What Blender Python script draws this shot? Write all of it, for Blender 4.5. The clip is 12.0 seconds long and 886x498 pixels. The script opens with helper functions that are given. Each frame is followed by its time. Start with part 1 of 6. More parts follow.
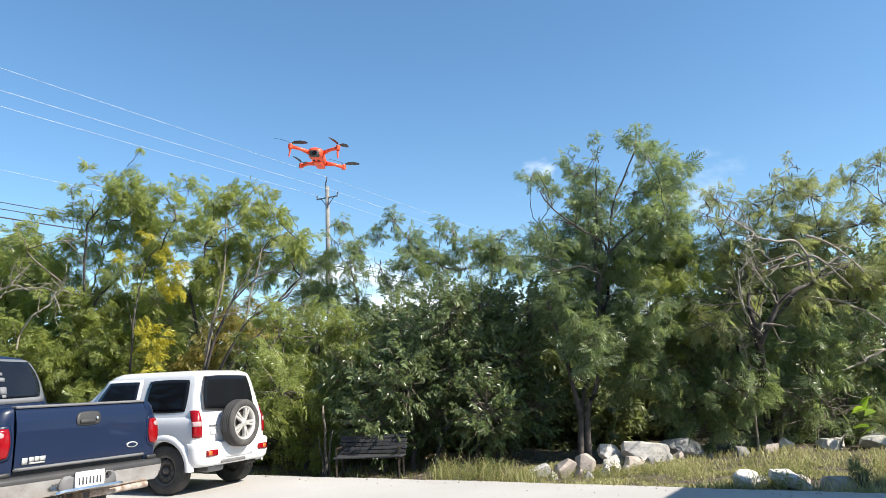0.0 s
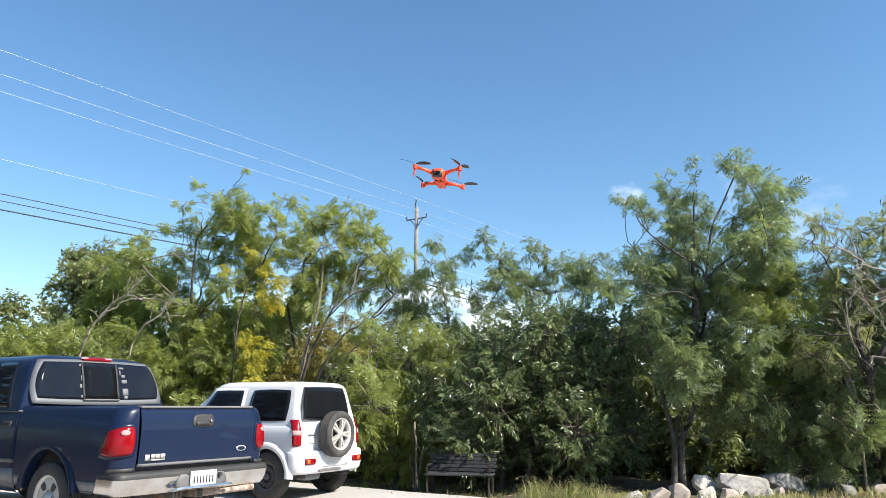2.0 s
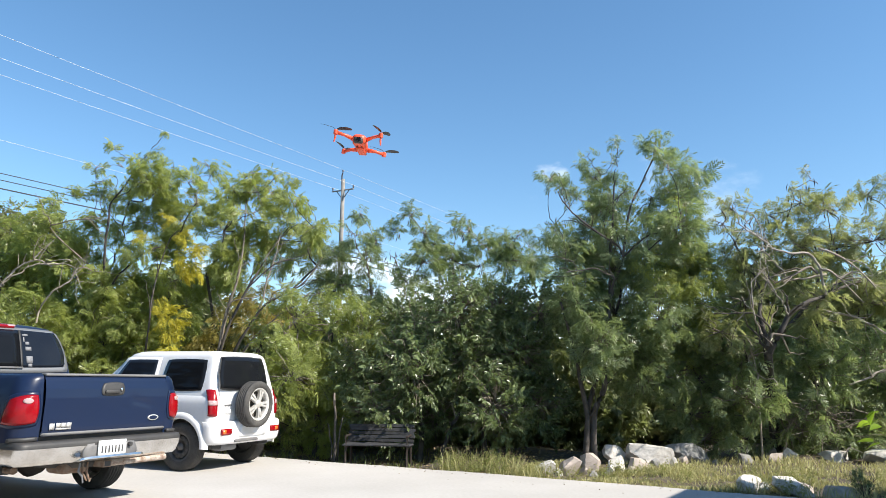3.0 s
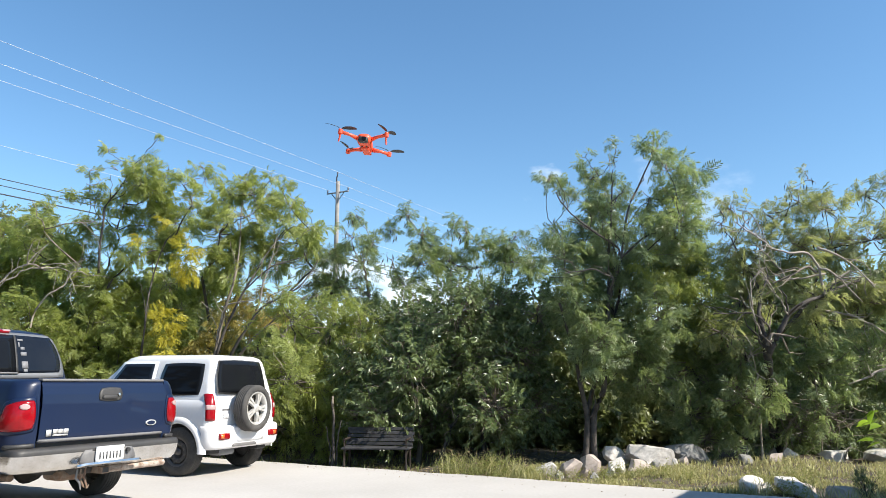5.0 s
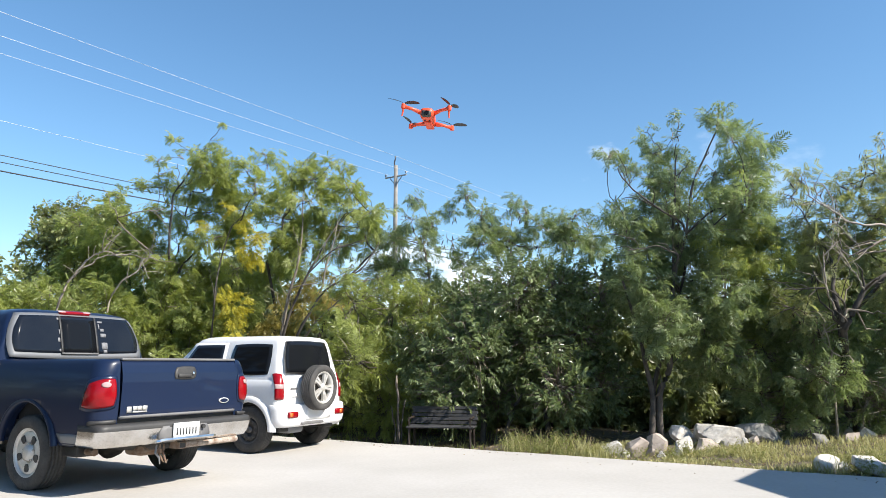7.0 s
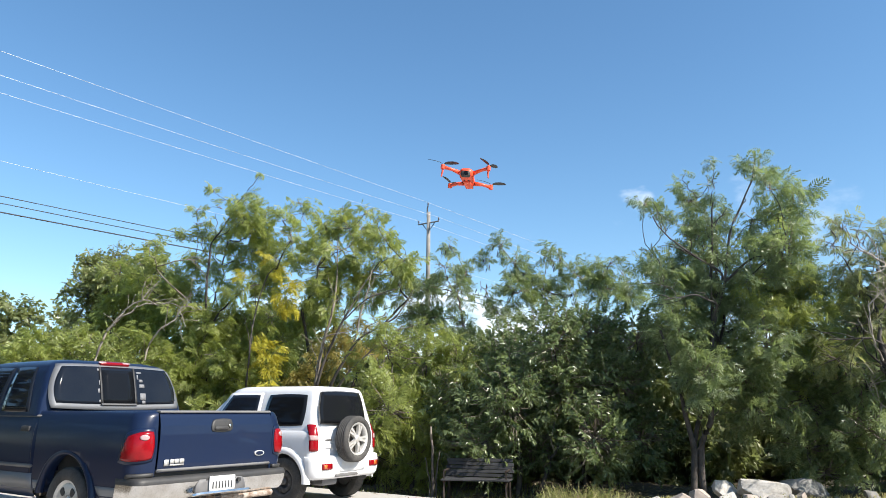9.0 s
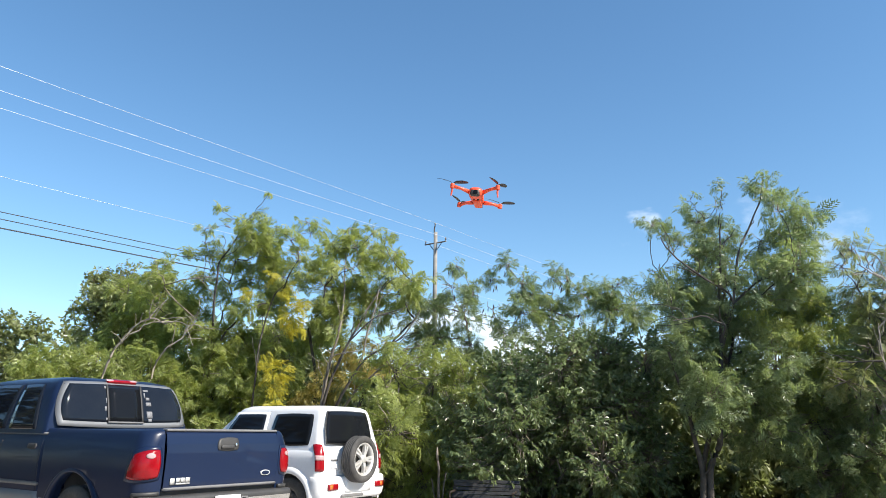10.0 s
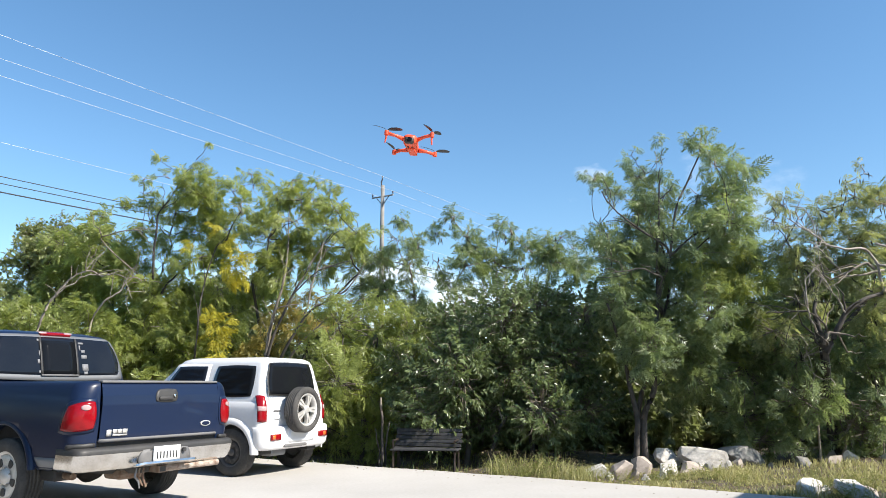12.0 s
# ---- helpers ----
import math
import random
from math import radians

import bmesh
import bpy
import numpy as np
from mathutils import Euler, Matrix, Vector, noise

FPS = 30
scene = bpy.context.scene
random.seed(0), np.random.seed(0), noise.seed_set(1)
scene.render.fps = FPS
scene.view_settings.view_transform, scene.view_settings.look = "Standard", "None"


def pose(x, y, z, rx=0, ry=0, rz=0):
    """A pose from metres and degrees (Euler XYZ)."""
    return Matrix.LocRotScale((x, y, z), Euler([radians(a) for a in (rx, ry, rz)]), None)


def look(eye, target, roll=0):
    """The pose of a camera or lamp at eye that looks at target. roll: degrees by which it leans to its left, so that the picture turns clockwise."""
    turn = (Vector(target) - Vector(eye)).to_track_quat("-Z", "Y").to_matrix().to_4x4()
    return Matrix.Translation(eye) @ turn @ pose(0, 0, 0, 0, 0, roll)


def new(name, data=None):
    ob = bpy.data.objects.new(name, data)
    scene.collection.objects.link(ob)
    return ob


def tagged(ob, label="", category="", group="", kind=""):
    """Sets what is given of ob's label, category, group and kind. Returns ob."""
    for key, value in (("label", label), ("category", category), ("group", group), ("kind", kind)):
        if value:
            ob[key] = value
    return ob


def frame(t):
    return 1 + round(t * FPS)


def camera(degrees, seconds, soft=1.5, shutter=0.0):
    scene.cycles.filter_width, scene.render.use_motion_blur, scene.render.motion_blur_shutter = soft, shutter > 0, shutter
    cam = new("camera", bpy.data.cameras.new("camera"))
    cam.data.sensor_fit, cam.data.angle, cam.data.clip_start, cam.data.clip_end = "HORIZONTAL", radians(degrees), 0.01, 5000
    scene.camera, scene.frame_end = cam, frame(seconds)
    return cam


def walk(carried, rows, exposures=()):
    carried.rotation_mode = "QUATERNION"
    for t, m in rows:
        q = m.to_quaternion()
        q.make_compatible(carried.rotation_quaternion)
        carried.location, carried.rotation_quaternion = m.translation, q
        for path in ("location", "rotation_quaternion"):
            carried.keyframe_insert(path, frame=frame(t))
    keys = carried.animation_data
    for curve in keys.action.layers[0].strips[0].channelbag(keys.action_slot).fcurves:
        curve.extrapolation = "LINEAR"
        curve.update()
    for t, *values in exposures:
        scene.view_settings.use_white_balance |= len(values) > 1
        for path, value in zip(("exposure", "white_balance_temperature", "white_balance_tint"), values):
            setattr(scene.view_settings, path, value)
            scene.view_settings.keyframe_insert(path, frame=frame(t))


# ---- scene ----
# camera and its walk
cam = camera(62.0, 12.0, soft=0.5)
ROWS = [
    (0.0, 0.222, 0.069, 1.427, -5.15, 10.08, 2.16),
    (0.5, 0.085, 0.109, 1.368, -2.92, 10.80, 0.22),
    (1.0, 0.057, 0.045, 1.367, 0.66, 11.80, 0.29),
    (1.5, 0.027, -0.017, 1.367, 2.67, 11.91, 0.09),
    (2.0, 0.035, -0.093, 1.365, 0.96, 11.93, -0.33),
    (2.5, 0.073, -0.086, 1.369, -2.58, 11.22, -0.16),
    (3.0, 0.078, -0.091, 1.332, -4.92, 10.00, -0.75),
    (3.2, 0.082, -0.032, 1.345, -5.02, 9.61, -1.22),
    (4.8, 0.027, -0.055, 1.335, -4.63, 9.90, -0.66),
    (5.0, 0.013, -0.018, 1.338, -5.32, 10.15, -0.34),
    (5.5, 0.076, -0.011, 1.311, -6.26, 9.90, 0.39),
    (6.0, 0.008, 0.001, 1.275, -4.63, 9.06, 0.41),
    (6.5, -0.059, -0.001, 1.285, -2.44, 8.68, 0.15),
    (7.0, -0.025, -0.009, 1.282, -0.70, 8.84, -0.02),
    (7.2, -0.000, 0.000, 1.302, -0.00, 8.90, -0.18),
    (9.0, -0.067, -0.023, 1.362, 1.76, 12.28, -0.31),
    (9.5, -0.091, -0.016, 1.390, 1.82, 13.25, -0.63),
    (10.0, -0.081, -0.032, 1.350, 2.19, 13.86, -0.72),
    (10.5, -0.085, -0.026, 1.334, 2.34, 13.87, -0.91),
    (11.0, -0.082, -0.022, 1.318, 1.95, 13.38, -0.80),
    (11.5, -0.013, -0.054, 1.338, 0.76, 12.19, -0.51),
    (12.0, 0.001, -0.033, 1.312, -1.75, 10.36, -0.15),
]
walk(cam, [(t, pose(x, y, z, 90 + pitch, roll, yaw)) for t, x, y, z, yaw, pitch, roll in ROWS], exposures=[(0.0, EXPOSURE := 0.9), (12.0, EXPOSURE)])

# world and sun
SUN_WAY = Vector((0.885, -0.466, 0)).normalized()
SUN_HIGH = radians(42)
world = bpy.data.worlds.new("sky")
scene.world = world
world.use_nodes = True
wn, wl = world.node_tree.nodes, world.node_tree.links
sky = wn.new("ShaderNodeTexSky")
sky.sky_type = "NISHITA"
sky.sun_disc = False
sky.sun_elevation = SUN_HIGH
sky.sun_rotation = math.atan2(SUN_WAY.x, SUN_WAY.y)
sky.air_density, sky.dust_density, sky.ozone_density = 1.0, 0.3, 3.3
wcoord = wn.new("ShaderNodeTexCoord")
wmap = wn.new("ShaderNodeMapping")
wmap.inputs["Scale"].default_value = (1.0, 1.0, 1.9)
wmap.inputs["Location"].default_value = (3.1, 1.7, 0.4)
wnoise = wn.new("ShaderNodeTexNoise")
wnoise.inputs["Scale"].default_value = 7.0
wnoise.inputs["Detail"].default_value = 7.0
wnoise.inputs["Roughness"].default_value = 0.55
wsep = wn.new("ShaderNodeSeparateXYZ")
wl.new(wcoord.outputs["Generated"], wmap.inputs["Vector"])
wl.new(wmap.outputs["Vector"], wnoise.inputs["Vector"])
wl.new(wcoord.outputs["Generated"], wsep.inputs["Vector"])


def sky_math(kind, a, b):
    """A math node of the sky over two values, each a socket or a number."""
    node = wn.new("ShaderNodeMath")
    node.operation = kind
    for socket, value in zip(node.inputs, (a, b)):
        if isinstance(value, float):
            socket.default_value = value
        else:
            wl.new(value, socket)
    return node.outputs["Value"]


def sky_span(value, low, high, top=1.0):
    """Maps low to 0 and high to top, smoothly, clamped."""
    node = wn.new("ShaderNodeMapRange")
    node.interpolation_type = "SMOOTHSTEP"
    node.inputs["From Min"].default_value, node.inputs["From Max"].default_value, node.inputs["To Max"].default_value = low, high, top
    wl.new(value, node.inputs["Value"])
    return node.outputs["Result"]


# a low white bank of cloud on the horizon, and a few thin wisps over the trees
cloud = sky_math("MULTIPLY", sky_span(sky_math("ADD", wnoise.outputs["Fac"], sky_span(wsep.outputs["Z"], 0.24, 0.06, 0.16)), 0.54, 0.74), sky_span(wsep.outputs["Z"], 0.24, 0.12))
front = wn.new("ShaderNodeVectorMath")
front.operation = "DISTANCE"
front.inputs[1].default_value = (0.06, 0.985, 0.15)
wl.new(wcoord.outputs["Generated"], front.inputs[0])
cloud = sky_math("MULTIPLY", cloud, sky_span(front.outputs["Value"], 0.46, 0.2, 0.7))
for way, wide, strength in (((0.241, 0.931, 0.273), 0.022, 0.34), ((0.345, 0.900, 0.262), 0.03, 0.2), ((0.425, 0.877, 0.226), 0.034, 0.2)):
    gap = wn.new("ShaderNodeVectorMath")
    gap.operation = "DISTANCE"
    gap.inputs[1].default_value = way
    wl.new(wcoord.outputs["Generated"], gap.inputs[0])
    ragged = sky_math("ADD", gap.outputs["Value"], sky_math("MULTIPLY", sky_math("SUBTRACT", wnoise.outputs["Fac"], 0.5), 0.30))
    cloud = sky_math("MAXIMUM", cloud, sky_span(ragged, wide, wide * -0.6, strength))
wmix = wn.new("ShaderNodeMix")
wmix.data_type = "RGBA"
wmix.inputs["B"].default_value = (8.6, 8.8, 9.0, 1)
wl.new(cloud, wmix.inputs["Factor"])
whue = wn.new("ShaderNodeHueSaturation")
whue.inputs["Hue"].default_value = 0.494
whue.inputs["Saturation"].default_value = 1.12
wl.new(sky.outputs["Color"], whue.inputs["Color"])
wl.new(whue.outputs["Color"], wmix.inputs["A"])
wl.new(wmix.outputs["Result"], wn["Background"].inputs["Color"])
wn["Background"].inputs["Strength"].default_value = 0.106

sun_data = bpy.data.lights.new("sun", "SUN")
sun_data.energy, sun_data.angle, sun_data.color = 4.8, radians(0.5), (1.0, 0.94, 0.84)
sun = new("sun", sun_data)
sun_from = SUN_WAY * math.cos(SUN_HIGH) + Vector((0, 0, math.sin(SUN_HIGH)))
sun.matrix_world = look(sun_from * 50, (0, 0, 0))


# materials
def material(name, color, rough=0.6, metal=0.0, second=None, scale=6.0, amount=0.5, bump=0.0, fine=60.0, random_tint=0.0, coat=0.0, spec=0.5):
    """Principled surface whose colour wanders to a second one at two scales, with a fine bump."""
    m = bpy.data.materials.new(name)
    m.use_nodes = True
    n, l = m.node_tree.nodes, m.node_tree.links
    b = n["Principled BSDF"]
    b.inputs["Roughness"].default_value, b.inputs["Metallic"].default_value = rough, metal
    b.inputs["Coat Weight"].default_value = coat
    b.inputs["Coat Roughness"].default_value = 0.06
    b.inputs["Specular IOR Level"].default_value = spec
    second = second or tuple(c * 0.72 for c in color)
    coord = n.new("ShaderNodeTexCoord")
    big, small = n.new("ShaderNodeTexNoise"), n.new("ShaderNodeTexNoise")
    big.inputs["Scale"].default_value, big.inputs["Detail"].default_value = scale, 6.0
    small.inputs["Scale"].default_value, small.inputs["Detail"].default_value = fine, 4.0
    add = n.new("ShaderNodeMath")
    add.operation = "MULTIPLY_ADD"
    add.inputs[1].default_value = 0.45
    ramp = n.new("ShaderNodeMapRange")
    ramp.inputs["From Min"].default_value, ramp.inputs["From Max"].default_value = 0.52, 0.95
    ramp.inputs["To Max"].default_value = amount
    mix = n.new("ShaderNodeMix")
    mix.data_type = "RGBA"
    mix.inputs["A"].default_value, mix.inputs["B"].default_value = (*color, 1), (*second, 1)
    for t in (big, small):
        l.new(coord.outputs["Object"], t.inputs["Vector"])
    l.new(small.outputs["Fac"], add.inputs[0])
    l.new(big.outputs["Fac"], add.inputs[2])
    l.new(add.outputs["Value"], ramp.inputs["Value"])
    l.new(ramp.outputs["Result"], mix.inputs["Factor"])
    out = mix.outputs["Result"]
    if random_tint:
        info, hsv = n.new("ShaderNodeObjectInfo"), n.new("ShaderNodeHueSaturation")
        span = n.new("ShaderNodeMapRange")
        span.inputs["To Min"].default_value, span.inputs["To Max"].default_value = 1 - random_tint, 1 + random_tint
        l.new(info.outputs["Random"], span.inputs["Value"])
        l.new(span.outputs["Result"], hsv.inputs["Value"])
        l.new(out, hsv.inputs["Color"])
        out = hsv.outputs["Color"]
    l.new(out, b.inputs["Base Color"])
    if bump:
        bn = n.new("ShaderNodeBump")
        bn.inputs["Strength"].default_value, bn.inputs["Distance"].default_value = min(bump, 1.0), 0.02
        l.new(add.outputs["Value"], bn.inputs["Height"])
        l.new(bn.outputs["Normal"], b.inputs["Normal"])
    return m


def leaf_material(name, dark, light, through_color, share=0.42, rough=0.4, spec=0.5):
    """Thin leaves: gloss and body colour that differ from leaf to leaf, with light coming through."""
    m = bpy.data.materials.new(name)
    m.use_nodes = True
    n, l = m.node_tree.nodes, m.node_tree.links
    b = n["Principled BSDF"]
    b.inputs["Roughness"].default_value, b.inputs["Specular IOR Level"].default_value = rough, spec
    geo = n.new("ShaderNodeNewGeometry")
    coord = n.new("ShaderNodeTexCoord")
    cloud = n.new("ShaderNodeTexNoise")
    cloud.inputs["Scale"].default_value, cloud.inputs["Detail"].default_value = 0.9, 3.0
    l.new(coord.outputs["Object"], cloud.inputs["Vector"])
    mean = n.new("ShaderNodeMath")
    mean.operation = "MULTIPLY_ADD"
    mean.inputs[1].default_value = 0.75
    half = n.new("ShaderNodeMapRange")
    half.inputs["From Min"].default_value, half.inputs["From Max"].default_value = 0.3, 0.7
    half.inputs["To Max"].default_value = 0.32
    l.new(cloud.outputs["Fac"], half.inputs["Value"])
    l.new(geo.outputs["Random Per Island"], mean.inputs[0])
    l.new(half.outputs["Result"], mean.inputs[2])
    mix = n.new("ShaderNodeMix")
    mix.data_type = "RGBA"
    mix.inputs["A"].default_value, mix.inputs["B"].default_value = (*dark, 1), (*light, 1)
    l.new(mean.outputs["Value"], mix.inputs["Factor"])
    l.new(mix.outputs["Result"], b.inputs["Base Color"])
    tr = n.new("ShaderNodeBsdfTranslucent")
    tint = n.new("ShaderNodeMix")
    tint.data_type = "RGBA"
    tint.inputs["Factor"].default_value = 0.75
    tint.inputs["B"].default_value = (*through_color, 1)
    l.new(mix.outputs["Result"], tint.inputs["A"])
    l.new(tint.outputs["Result"], tr.inputs["Color"])
    ms = n.new("ShaderNodeMixShader")
    ms.inputs["Fac"].default_value = share
    l.new(b.outputs["BSDF"], ms.inputs[1])
    l.new(tr.outputs["BSDF"], ms.inputs[2])
    l.new(ms.outputs["Shader"], n["Material Output"].inputs["Surface"])
    return m


CONCRETE = material("pale concrete", (0.47, 0.447, 0.418), 0.9, second=(0.36, 0.337, 0.31), scale=0.5, amount=0.8, bump=0.25, fine=22)
SOIL = material("dry soil and litter", (0.12, 0.095, 0.065), 0.95, second=(0.04, 0.031, 0.022), scale=1.6, amount=0.9, bump=0.8, fine=18)
BARK = material("grey brown bark", (0.105, 0.09, 0.078), 0.9, second=(0.035, 0.03, 0.027), scale=7, amount=0.9, bump=0.8, fine=50)
TWIG = material("pale grey twig", (0.24, 0.20, 0.16), 0.85, second=(0.12, 0.1, 0.08), scale=8, amount=0.8)
BARE = material("bleached dead wood", (0.42, 0.37, 0.31), 0.85, second=(0.22, 0.18, 0.15), scale=8, amount=0.9, bump=0.5)
ROCK = material("white limestone", (0.66, 0.62, 0.57), 0.92, second=(0.27, 0.25, 0.225), scale=3.0, amount=0.85, bump=0.8, fine=24, random_tint=0.08)
ROCK_GREY = material("weathered grey limestone", (0.29, 0.28, 0.265), 0.92, second=(0.12, 0.115, 0.11), scale=4.0, amount=0.9, bump=0.9, fine=26)
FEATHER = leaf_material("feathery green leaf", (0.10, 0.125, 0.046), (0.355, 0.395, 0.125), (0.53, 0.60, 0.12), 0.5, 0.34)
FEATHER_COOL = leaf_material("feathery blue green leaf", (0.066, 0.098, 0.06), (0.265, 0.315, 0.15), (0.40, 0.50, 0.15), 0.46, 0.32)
FEATHER_DRY = leaf_material("feathery olive leaf", (0.11, 0.13, 0.068), (0.345, 0.36, 0.175), (0.50, 0.54, 0.17), 0.52)
YELLOW = leaf_material("yellowing leaf", (0.30, 0.28, 0.035), (0.58, 0.51, 0.06), (0.66, 0.58, 0.06))
GOLD = leaf_material("golden dry leaf", (0.22, 0.19, 0.05), (0.44, 0.37, 0.11), (0.55, 0.46, 0.1), 0.5)
BROAD = leaf_material("broad dark leaf", (0.03, 0.048, 0.026), (0.21, 0.26, 0.11), (0.34, 0.44, 0.13), 0.34, 0.32, 0.5)
BROAD_OLIVE = leaf_material("broad olive leaf", (0.06, 0.08, 0.035), (0.33, 0.36, 0.15), (0.46, 0.50, 0.14), 0.42, 0.26, 0.8)
# leaf of the added hedge, kept dark to darken reflections in car sides
HEDGE_LEAF = leaf_material("dark hedge leaf", (0.03, 0.04, 0.02), (0.07, 0.085, 0.035), (0.12, 0.15, 0.04), 0.3)
WOODS = leaf_material("far olive leaf", (0.08, 0.10, 0.048), (0.21, 0.23, 0.105), (0.34, 0.4, 0.12), 0.42)
BRIGHT = leaf_material("fresh large leaf", (0.16, 0.27, 0.03), (0.3, 0.42, 0.06), (0.4, 0.6, 0.05), 0.5)
GRASS_MAT = leaf_material("dry grass", (0.20, 0.215, 0.07), (0.64, 0.585, 0.31), (0.48, 0.45, 0.2), 0.4, 0.6, 0.2)


# mesh helpers
def add_mesh(name, verts, faces, mats, parent=None, smooth=False, label="", index=None):
    """One object from vertex and face arrays (all faces of one arity when given as an array)."""
    me = bpy.data.meshes.new(name)
    verts = np.asarray(verts, np.float32)
    faces = np.asarray(faces, np.int32)
    k = faces.shape[1]
    me.vertices.add(len(verts))
    me.vertices.foreach_set("co", verts.ravel())
    me.loops.add(faces.size)
    me.loops.foreach_set("vertex_index", faces.ravel())
    me.polygons.add(len(faces))
    me.polygons.foreach_set("loop_start", np.arange(0, faces.size, k, dtype=np.int32))
    me.polygons.foreach_set("use_smooth", np.full(len(faces), smooth))
    if index is not None:
        me.polygons.foreach_set("material_index", np.asarray(index, np.int32))
    me.update(calc_edges=True)
    for m in mats if isinstance(mats, (list, tuple)) else [mats]:
        me.materials.append(m)
    ob = new(name, me)
    ob.parent = parent
    if label:
        ob["label"] = label
    return ob


def part(name, bm, mat, parent=None, label="", smooth=False):
    """Links a bmesh as one mesh object under a thing or a part."""
    me = bpy.data.meshes.new(name)
    bm.to_mesh(me)
    bm.free()
    for m in mat if isinstance(mat, (list, tuple)) else [mat]:
        me.materials.append(m)
    if smooth:
        me.polygons.foreach_set("use_smooth", np.ones(len(me.polygons), bool))
    ob = new(name, me)
    ob.parent = parent
    if label:
        ob["label"] = label
    return ob


def base(name, x, y, z=0.0, turn=0.0):
    ob = new(name)
    ob.empty_display_size = 0.2
    ob.matrix_world = pose(x, y, z, 0, 0, turn)
    return ob


class Tubes:
    """Collects tapered tubes along polylines into one quad mesh."""

    def __init__(self, sides=6):
        self.sides, self.v, self.f, self.n = sides, [], [], 0

    def add(self, pts, radii):
        pts = np.asarray(pts, float)
        radii = np.broadcast_to(np.asarray(radii, float), (len(pts),))
        d = np.gradient(pts, axis=0)
        d /= np.linalg.norm(d, axis=1, keepdims=True) + 1e-9
        ref = np.where(np.abs(d[:, 2:3]) > 0.9, [[1.0, 0, 0]], [[0, 0, 1.0]])
        u = np.cross(d, ref)
        u /= np.linalg.norm(u, axis=1, keepdims=True) + 1e-9
        w = np.cross(d, u)
        a = np.linspace(0, 2 * np.pi, self.sides, endpoint=False)
        ring = pts[:, None] + radii[:, None, None] * (np.cos(a)[None, :, None] * u[:, None] + np.sin(a)[None, :, None] * w[:, None])
        self.v.append(ring.reshape(-1, 3))
        i, j = np.meshgrid(np.arange(len(pts) - 1), np.arange(self.sides), indexing="ij")
        s, jn = self.sides, (j + 1) % self.sides
        self.f.append(np.stack([i * s + j, i * s + jn, (i + 1) * s + jn, (i + 1) * s + j], -1).reshape(-1, 4) + self.n)
        self.n += len(pts) * s

    def make(self, name, mat, parent=None, label=""):
        return add_mesh(name, np.concatenate(self.v), np.concatenate(self.f), mat, parent, True, label)


def unit(v):
    return v / (np.linalg.norm(v, axis=-1, keepdims=True) + 1e-9)


# large structure: ground, concrete yard, building that shades the yard
def edge_y(x):
    return 11.84 - 0.625 * x


def ground_z(x, y):
    d = (y - edge_y(x)) / 1.18
    near = -0.06 - 0.16 * np.clip((1.5 - x) / 2.5, 0, 1) * np.clip(d / 0.5, 0, 1)
    wave = 0.05 * np.sin(x * 1.3 + 0.4) * np.cos(y * 1.1) + 0.03 * np.sin(3.1 * x - 2.2 * y)
    bank = 0.14 * np.clip((x - 5.5) / 2, 0, 1) * np.clip((d - 0.3) / 0.8, 0, 1)
    return np.where(d > 0, near + wave * np.clip(d, 0, 1) + bank, -0.1)


def build_ground():
    near = np.linspace(-30, 30, 121)
    far = np.array([45, 80, 160, 400, 1200, 3000])
    axis = np.concatenate([-far[::-1], near, far])
    X, Y = np.meshgrid(axis, axis + 8, indexing="ij")
    Z = ground_z(X, Y)
    Z = np.where(np.hypot(X, Y) > 40, -0.15, Z)
    n = len(axis)
    i, j = np.meshgrid(np.arange(n - 1), np.arange(n - 1), indexing="ij")
    f = np.stack([i * n + j, (i + 1) * n + j, (i + 1) * n + j + 1, i * n + j + 1], -1).reshape(-1, 4)
    ob = add_mesh("ground", np.stack([X, Y, Z], -1).reshape(-1, 3), f, SOIL, smooth=True)
    tagged(ob, "dry brown soil with leaf litter under the trees", "ground", kind="structure")


def build_yard():
    """Concrete pad with a slightly broken front edge."""
    rng = np.random.default_rng(4)
    xs = np.arange(-8.6, 16.01, 0.12)
    wob = 0.035 * np.sin(xs * 0.9) + 0.02 * np.sin(xs * 3.7 + 1) + rng.normal(0, 0.012, len(xs))
    bm = bmesh.new()
    top = [bm.verts.new((x, edge_y(x) + w, 0.0)) for x, w in zip(xs, wob)]
    lip = [bm.verts.new((x, edge_y(x) + w + 0.015, -0.02)) for x, w in zip(xs, wob)]
    low = [bm.verts.new((x, edge_y(x) + w + 0.015, -0.3)) for x, w in zip(xs, wob)]
    back = [bm.verts.new((x, -14.0 if x > -5.0 else 7.0 + (-5.0 - x) * 0.72, 0.0)) for x in xs]
    for i in range(len(xs) - 1):
        bm.faces.new((back[i], back[i + 1], top[i + 1], top[i]))
        bm.faces.new((top[i], top[i + 1], lip[i + 1], lip[i]))
        bm.faces.new((lip[i], lip[i + 1], low[i + 1], low[i]))
    ob = part("pavement", bm, CONCRETE)
    tagged(ob, "pale sunlit concrete parking yard with a worn edge", "pavement", kind="structure")


